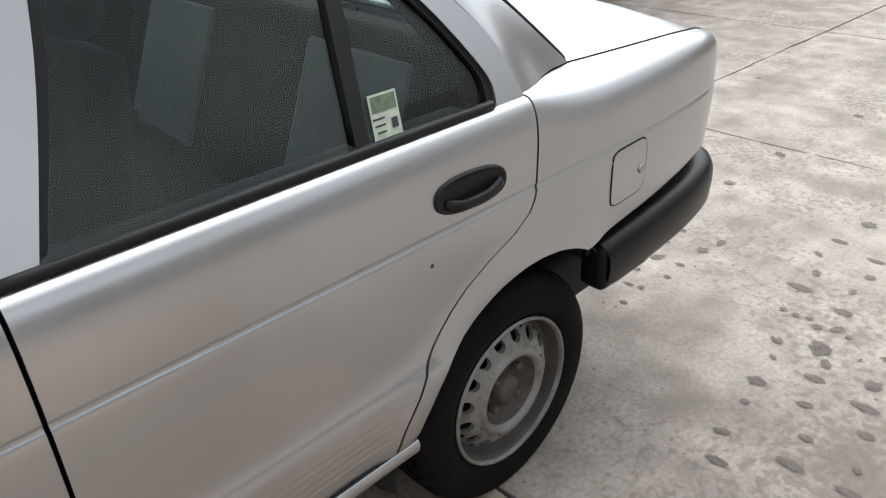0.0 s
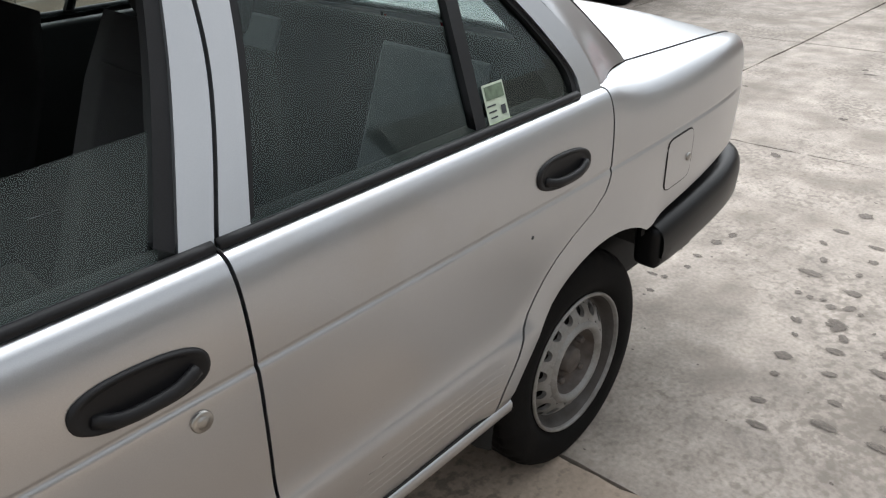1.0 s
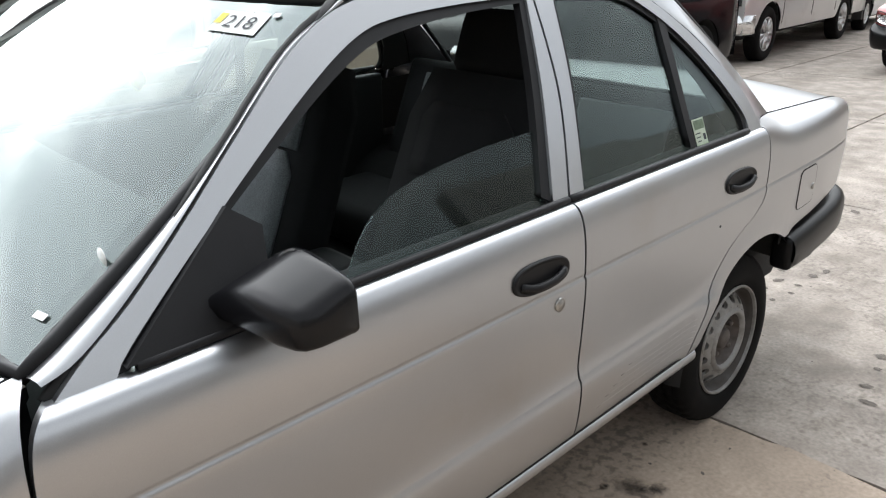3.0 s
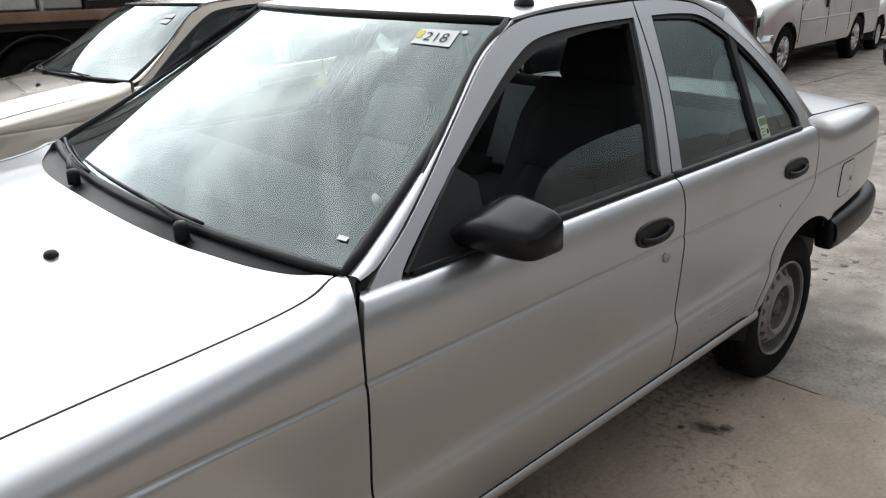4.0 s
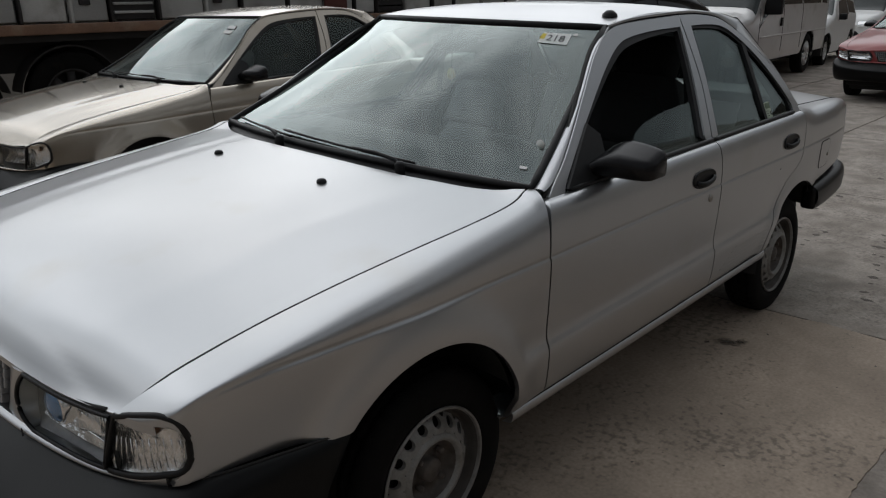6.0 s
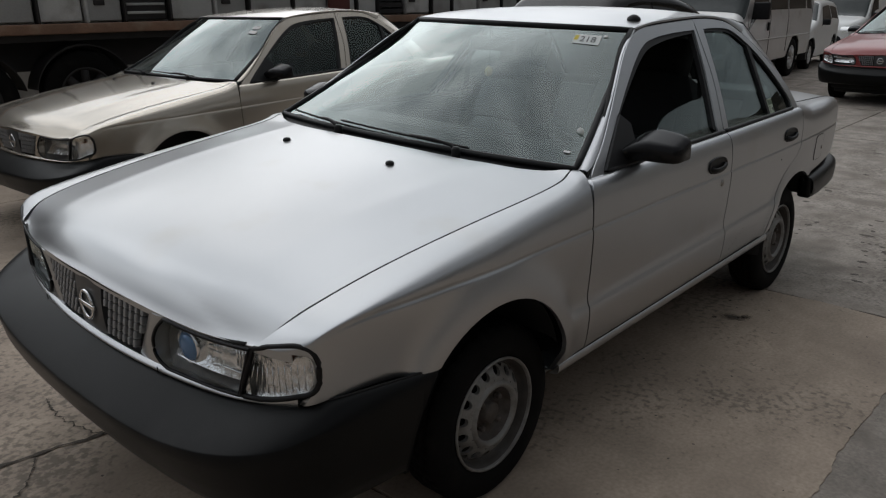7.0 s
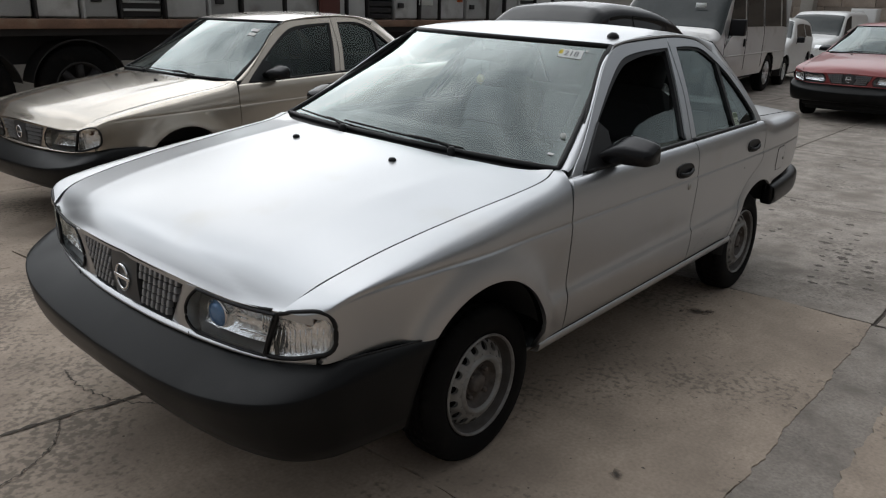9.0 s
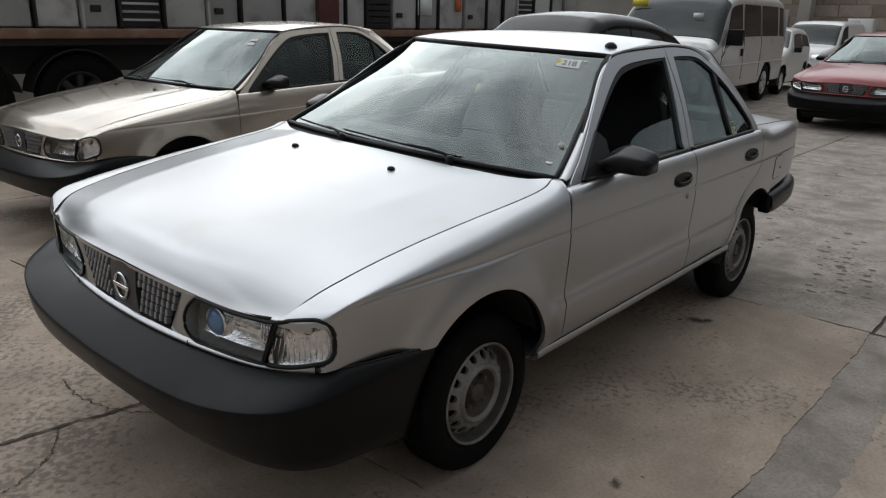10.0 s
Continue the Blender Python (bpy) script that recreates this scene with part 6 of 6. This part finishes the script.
# ---- the long trailer along the back of the yard ----
def long_trailer():
    t = thing("trailer", "long weathered trailer with pale panels and a rusty brown rail", "trailer")
    y = -7.0
    x = 4.2
    rng = random.Random(4)
    part("side_rail", boxed((-12.0, y - 0.02, 1.20), (5.0, y + 0.07, 1.31), 0.012), RAIL, t, "rusty brown side rail")
    part("bed", boxed((-12.0, y - 2.4, 1.12), (5.0, y - 0.03, 1.24), 0.01), CHASSIS, t)
    part("chassis_beam", boxed((-12.0, y - 0.65, 0.78), (5.0, y - 0.50, 1.11), 0.01), CHASSIS, t)
    k = 0
    widths = (0.62, 0.50, 0.42, 0.55, 0.60, 0.48, 0.70)
    while x > -11.6:
        w = widths[k % 7]
        dark = k % 7 == 3
        part("panel", boxed((x - w + 0.03, y - 0.06, 1.33), (x, y + (0.02 if k % 2 else 0.0), 2.45), 0.012), PANEL if not dark else CHASSIS, t)
        if dark:
            for z in steps(1.40, 2.36, 10):
                part("slat", boxed((x - w + 0.05, y - 0.03, z), (x - 0.02, y + 0.02, z + 0.03), 0.004), PANEL, t)
        part("post", boxed((x, y - 0.05, 1.31), (x + 0.03, y + 0.05, 2.45), 0.006), CHASSIS if k % 3 else PANEL, t)
        if k % 3 == 0:
            part("latch", boxed((x - 0.20, y + 0.01, 1.50), (x - 0.08, y + 0.05, 1.58), 0.008), CHASSIS, t)
        x -= w + 0.03
        k += 1
    part("box_wall", boxed((-12.0, y - 2.4, 1.24), (5.0, y - 0.10, 2.50), 0.02), PANEL, t)
    part("red_panel", boxed((-4.95, y + 0.03, 1.34), (-4.55, y + 0.07, 2.43), 0.01), MAROON, t, "maroon steel panel")
    part("notice", boxed((-7.9, y + 0.035, 1.62), (-7.75, y + 0.042, 1.95)), ORANGE, t, "orange notice")
    part("notice", boxed((-7.1, y + 0.035, 1.55), (-6.75, y + 0.042, 1.90)), WHITE_PLASTIC, t, "white notice board")
    for cx in (-1.0, 0.25, -9.2, -10.4):
        road_wheel(t, cx, y - 0.12, 0.50, 1, False, CHASSIS)
        part("mudguard", sheet(lambda a, u: Vector((cx + 0.58 * math.cos(a), y - 0.10 - 0.32 * u, 0.50 + 0.58 * math.sin(a))), steps(0.2, 2.94, 16), [0, 1], (0, 0, -0.02)), CHASSIS, t)
    for k in range(3):
        part("air_hose", tubed(along([(1.2 + 0.2 * k, y + 0.02, 1.15), (1.15 + 0.2 * k, y + 0.08, 0.75), (0.9 + 0.2 * k, y + 0.05, 0.45), (0.75 + 0.2 * k, y - 0.05, 0.80)], 20), 0.018, 6), MAROON, t, "red air hose")
    part("tool_box", boxed((-4.4, y - 0.5, 0.62), (-2.9, y - 0.02, 1.08), 0.02), CHASSIS, t)
    part("landing_leg", boxed((-6.3, y - 0.4, 0.0), (-6.15, y - 0.25, 1.1), 0.01), CHASSIS, t)
    return t


long_trailer()


# ---- walls that close the yard ----
def wall(name, lo, hi, material, label):
    return tagged(part(name, boxed(lo, hi, 0.0), material, None, smooth=False), label, "wall", kind="structure")


back = wall("wall_far", (-31.4, -14.0, -0.1), (-31.0, 14.0, 8.0), JOINT, "old brick wall with patched plaster")
bm_ = boxed((0.0, -0.60, 0.0), (0.03, 0.60, 0.46), 0.008, 1)
brick_mesh = bpy.data.meshes.new("block")
bm_.to_mesh(brick_mesh)
bm_.free()
brick_mesh.materials.append(BRICK)
for j in range(17):
    for i in range(16):
        b = new("block", brick_mesh)
        b.parent = back
        b.location = (-31.0, -9.6 + 1.22 * i + (0.61 if j % 2 else 0.0), 0.0 + 0.47 * j)
wall("wall_side", (-31.0, -11.4, -0.1), (14.0, -11.0, 2.7), RENDERED, "grey plastered yard wall")
# never in view: added so that flank and glass reflect something dark
wall("wall_tall", (-31.0, 9.5, -0.1), (-9.0, 9.9, 7.0), RENDERED_DARK, "unseen tall plastered wall, added to darken reflections")
# out of view: facade and windows added to shape the car's reflections
front = wall("wall_behind", (-9.0, 9.5, -0.1), (14.0, 9.9, 4.6), FACADE, "unseen plastered building with dark windows, added for reflections")
for k in range(9):
    x0 = -8.6 + 2.5 * k
    for z0, z1 in ((0.9, 2.3), (2.9, 4.2)):
        pane = part("window_pane", boxed((x0, 9.47, z0), (x0 + 1.9, 9.495, z1), 0.0), SIDE_DARK, front, smooth=False)
        for a in (0.0, 0.94, 1.86):
            part("window_bar", boxed((x0 + a, 9.43, z0), (x0 + a + 0.05, 9.468, z1), 0.0), WHITE_PAINT, front, smooth=False)
wall("wall_end", (13.6, -11.0, -0.1), (14.0, 9.5, 4.5), RENDERED, "grey plastered yard wall")
cabinet = thing("metal_cabinet", "white metal cabinet standing by the far wall", "cabinet")
part("body", boxed((-28.5, -5.40, 0.0), (-27.9, -4.55, 1.80), 0.02), WHITE_PAINT, cabinet)
part("door", boxed((-27.9, -5.37, 0.08), (-27.87, -5.00, 1.76), 0.01), WHITE_PAINT, cabinet)
part("door", boxed((-27.9, -4.96, 0.08), (-27.87, -4.58, 1.76), 0.01), WHITE_PAINT, cabinet)
post = tagged(part("pier", boxed((-30.9, -7.90, 0.0), (-30.3, -7.42, 4.4), 0.03), RENDERED, None), "grey plastered pier of the far wall", "pier", kind="structure")

# ---- ground: one sheet, with concrete slabs on it ----
bm = bmesh.new()
grid(bm, lambda u, v: Vector((u, v, -0.012)), steps(-90, 90, 30), steps(-90, 90, 30))
ground = tagged(part("ground", bm, JOINT, None, smooth=False), "stained worn concrete yard", "ground", kind="structure")


def slab(x0, x1, y0, y1, material, drop=0.0, ragged=0.004, seed=0, fine=0):
    """A concrete slab with uneven edges; its rim folds down into the joint."""
    def edge(p, k):
        return ragged * (noise.noise(Vector((p * 3.1, k * 7.7 + seed, 0.3))) * 1.5 + noise.noise(Vector((p * 11.0, k * 3.3 + seed, 5.1))) + 0.9 * noise.noise(Vector((p * 31.0, k * 2.1 + seed, 9.4))))

    def f(u, v):
        x = x0 + (x1 - x0) * u
        y = y0 + (y1 - y0) * v
        x += edge(y, x0) * (1 - u) + edge(y, x1 + 0.4) * u
        y += edge(x, y0 + 0.9) * (1 - v) + edge(x, y1 + 1.7) * v
        z = -drop + 0.0015 * noise.noise(Vector((x * 0.7, y * 0.7, 0)))
        return Vector((x, y, z))

    n, m = max(8, int((x1 - x0) / 0.07)), max(8, int((y1 - y0) / 0.07))
    return part("slab", sheet(f, steps(0, 1, fine or min(n, 40)), steps(0, 1, min(m, 34)), (0, 0, -0.02)), material, ground)


JX = [-32.0, -27.2, -24.6, -22.0, -19.4, -16.8, -14.2, -11.6, -9.0, -6.42, -3.80, -1.150, 1.45, 4.05, 6.65, 9.25, 13.6]
JY = [-11.0, -8.5, -6.5, -4.5, -2.5, -0.50, 1.54, 3.6, 5.6, 7.6, 9.5]
for i in range(len(JX) - 1):
    for j in range(len(JY) - 1):
        near = abs(JX[i] + 1) < 6 and abs(JY[j]) < 5
        side_strip = j == 6 and JX[i] > -1.5
        if JX[i] == 1.45 and j == 5:
            continue
        far_y = JY[6] if JX[i] == 1.45 and j == 4 else JY[j + 1]
        g = 0.0065 if near else 0.008
        slab(JX[i] + g, JX[i + 1] - g, JY[j] + g, far_y - g, CONCRETE_DARK if JX[i] > -1.5 else CONCRETE, 0.0, (0.012 if JX[i] > -1.5 else 0.007) if near else 0.0, i * 13 + j, 150 if near and JX[i] > -1.5 else 0) if not side_strip else (
            slab(JX[i] + g, JX[i + 1] - g, 1.52, 1.82, PATCH, 0.005, 0.010, i * 5, 150),
            slab(JX[i] + g, JX[i + 1] - g, 1.79, JY[j + 1] - g, CONCRETE_DARK, 0.0, 0.016, i * 7, 150))


def blot(r, seed, n=26):
    """A shallow dark pit with an uneven, crumbling rim."""
    rng = random.Random(seed)
    bm = bmesh.new()
    c = bm.verts.new((0, 0, 0.0004))
    ph = [rng.uniform(0, 6.28) for _ in range(4)]
    ring = []
    for k in range(n):
        a = 2 * math.pi * k / n
        q = r * (1 + 0.20 * math.sin(2 * a + ph[0]) + 0.18 * math.sin(3 * a + ph[1]) + 0.13 * math.sin(5 * a + ph[2]) + 0.12 * (rng.random() - 0.5))
        ring.append(bm.verts.new((q * 1.2 * math.cos(a), q * 0.95 * math.sin(a), 0)))
    for k in range(n):
        bm.faces.new((c, ring[k], ring[(k + 1) % n]))
    me = bpy.data.meshes.new("pit")
    bm.to_mesh(me)
    bm.free()
    me.materials.append(STAIN)
    return me


pits = [blot(0.030, 1), blot(0.025, 2), blot(0.034, 3), blot(0.021, 4), blot(0.028, 5), blot(0.026, 6)]
rng = random.Random(11)


def lay(x, y, size, long=1.0, kind=None):
    p = new("pit", pits[rng.randrange(6)] if kind is None else kind)
    p.parent = ground
    p.matrix_basis = pose(x, y, 0.0032 + rng.uniform(0, 0.0004), 0, 0, rng.uniform(0, 360) if long == 1.0 else 84) @ Matrix.Diagonal((size * long, size, 1, 1))


# four rows of pits across the slab behind the rear wheel, and two nearer rows close to the tail
for x0, y0, dx, dy, count in ((-1.59, 1.10, -0.122, -0.020, 6), (-1.70, 1.237, -0.121, -0.022, 5), (-1.69, 1.375, -0.122, -0.018, 6), (-2.04, 0.53, -0.128, 0.006, 6), (-2.16, 0.46, -0.120, -0.012, 5), (-2.48, 1.09, -0.135, -0.014, 4), (-2.55, 0.91, -0.135, -0.01, 4), (-1.66, 1.52, -0.15, -0.012, 6), (-2.6, 1.30, -0.2, 0.0, 6)):
    for k in range(count):
        lay(x0 + dx * k + rng.uniform(-0.02, 0.02), y0 + dy * k + rng.uniform(-0.022, 0.022), rng.uniform(0.5, 1.1), 1.0 if k % 3 else 1.25)
for k in range(26):
    lay(rng.uniform(-6.3, -2.9), rng.uniform(-0.4, 2.4), rng.uniform(0.6, 1.2))
# crumbs of loose dirt and tiny chips
for k in range(150):
    lay(rng.uniform(-3.6, 1.3), rng.uniform(0.35, 2.4), rng.uniform(0.07, 0.24))
for k in range(30):
    lay(rng.uniform(1.3, 3.6), rng.uniform(-1.6, 1.4), rng.uniform(0.08, 0.22))
# a long scrape, and oil spots under the open side of the car
for k in range(6):
    lay(-2.36 + rng.uniform(-0.02, 0.02), 0.93 + 0.042 * k + rng.uniform(-0.01, 0.01), rng.uniform(0.3, 0.8))
for k in range(5):
    lay(-2.24 + rng.uniform(-0.04, 0.04), 1.10 + rng.uniform(-0.03, 0.03), rng.uniform(0.5, 0.9))


def spill(name, x, y, r, seed, label):
    me = blot(r, seed, 34)
    me.materials.clear()
    me.materials.append(OIL)
    p = new(name, me)
    p.parent = ground
    p["label"] = label
    p.matrix_basis = pose(x, y, 0.0036, 0, 0, 30 * seed)


for x, y, r, seed in ((-0.66, 0.77, 0.065, 21), (-0.70, 0.84, 0.035, 22), (-0.60, 0.72, 0.018, 23), (-0.86, 0.69, 0.014, 24), (0.98, 1.20, 0.034, 25)):
    spill("oil_spot", x, y, r, seed, "dark oil spot")


def crack(points, width, seed):
    """A crumbling crack: a dark ribbon of uneven width along a wandering line."""
    line = along([(x, y, 0) for x, y in points], 90)
    bm = bmesh.new()
    rows = []
    for k, p in enumerate(line):
        q = line[min(k + 1, 90)] - line[max(k - 1, 0)]
        side = Vector((-q.y, q.x, 0)).normalized()
        wander = 0.016 * noise.noise(Vector((k * 0.21, seed, 0))) + 0.007 * noise.noise(Vector((k * 0.83, seed, 2)))
        w = width * (0.25 + abs(noise.noise(Vector((k * 0.37, seed, 5)))) * 2.2) * min(1.0, k / 6, (90 - k) / 6)
        lift = Vector((0, 0, 0.0034))
        rows.append((bm.verts.new(p + side * (wander + w) + lift), bm.verts.new(p + side * (wander - w) + lift)))
    for a, b in zip(rows, rows[1:]):
        bm.faces.new((a[0], a[1], b[1], b[0]))
    return part("crack", bm, JOINT, ground, "crumbling crack in the concrete", smooth=False)


crack(((1.45, -0.505), (1.85, -0.515), (2.35, -0.59), (2.9, -0.56), (3.5, -0.50)), 0.011, 3)
crack(((1.93, -0.95), (1.95, -0.75), (1.90, -0.53), (1.80, -0.38)), 0.006, 7)
crack(((2.10, -0.57), (2.25, -0.35), (2.55, -0.22)), 0.005, 12)
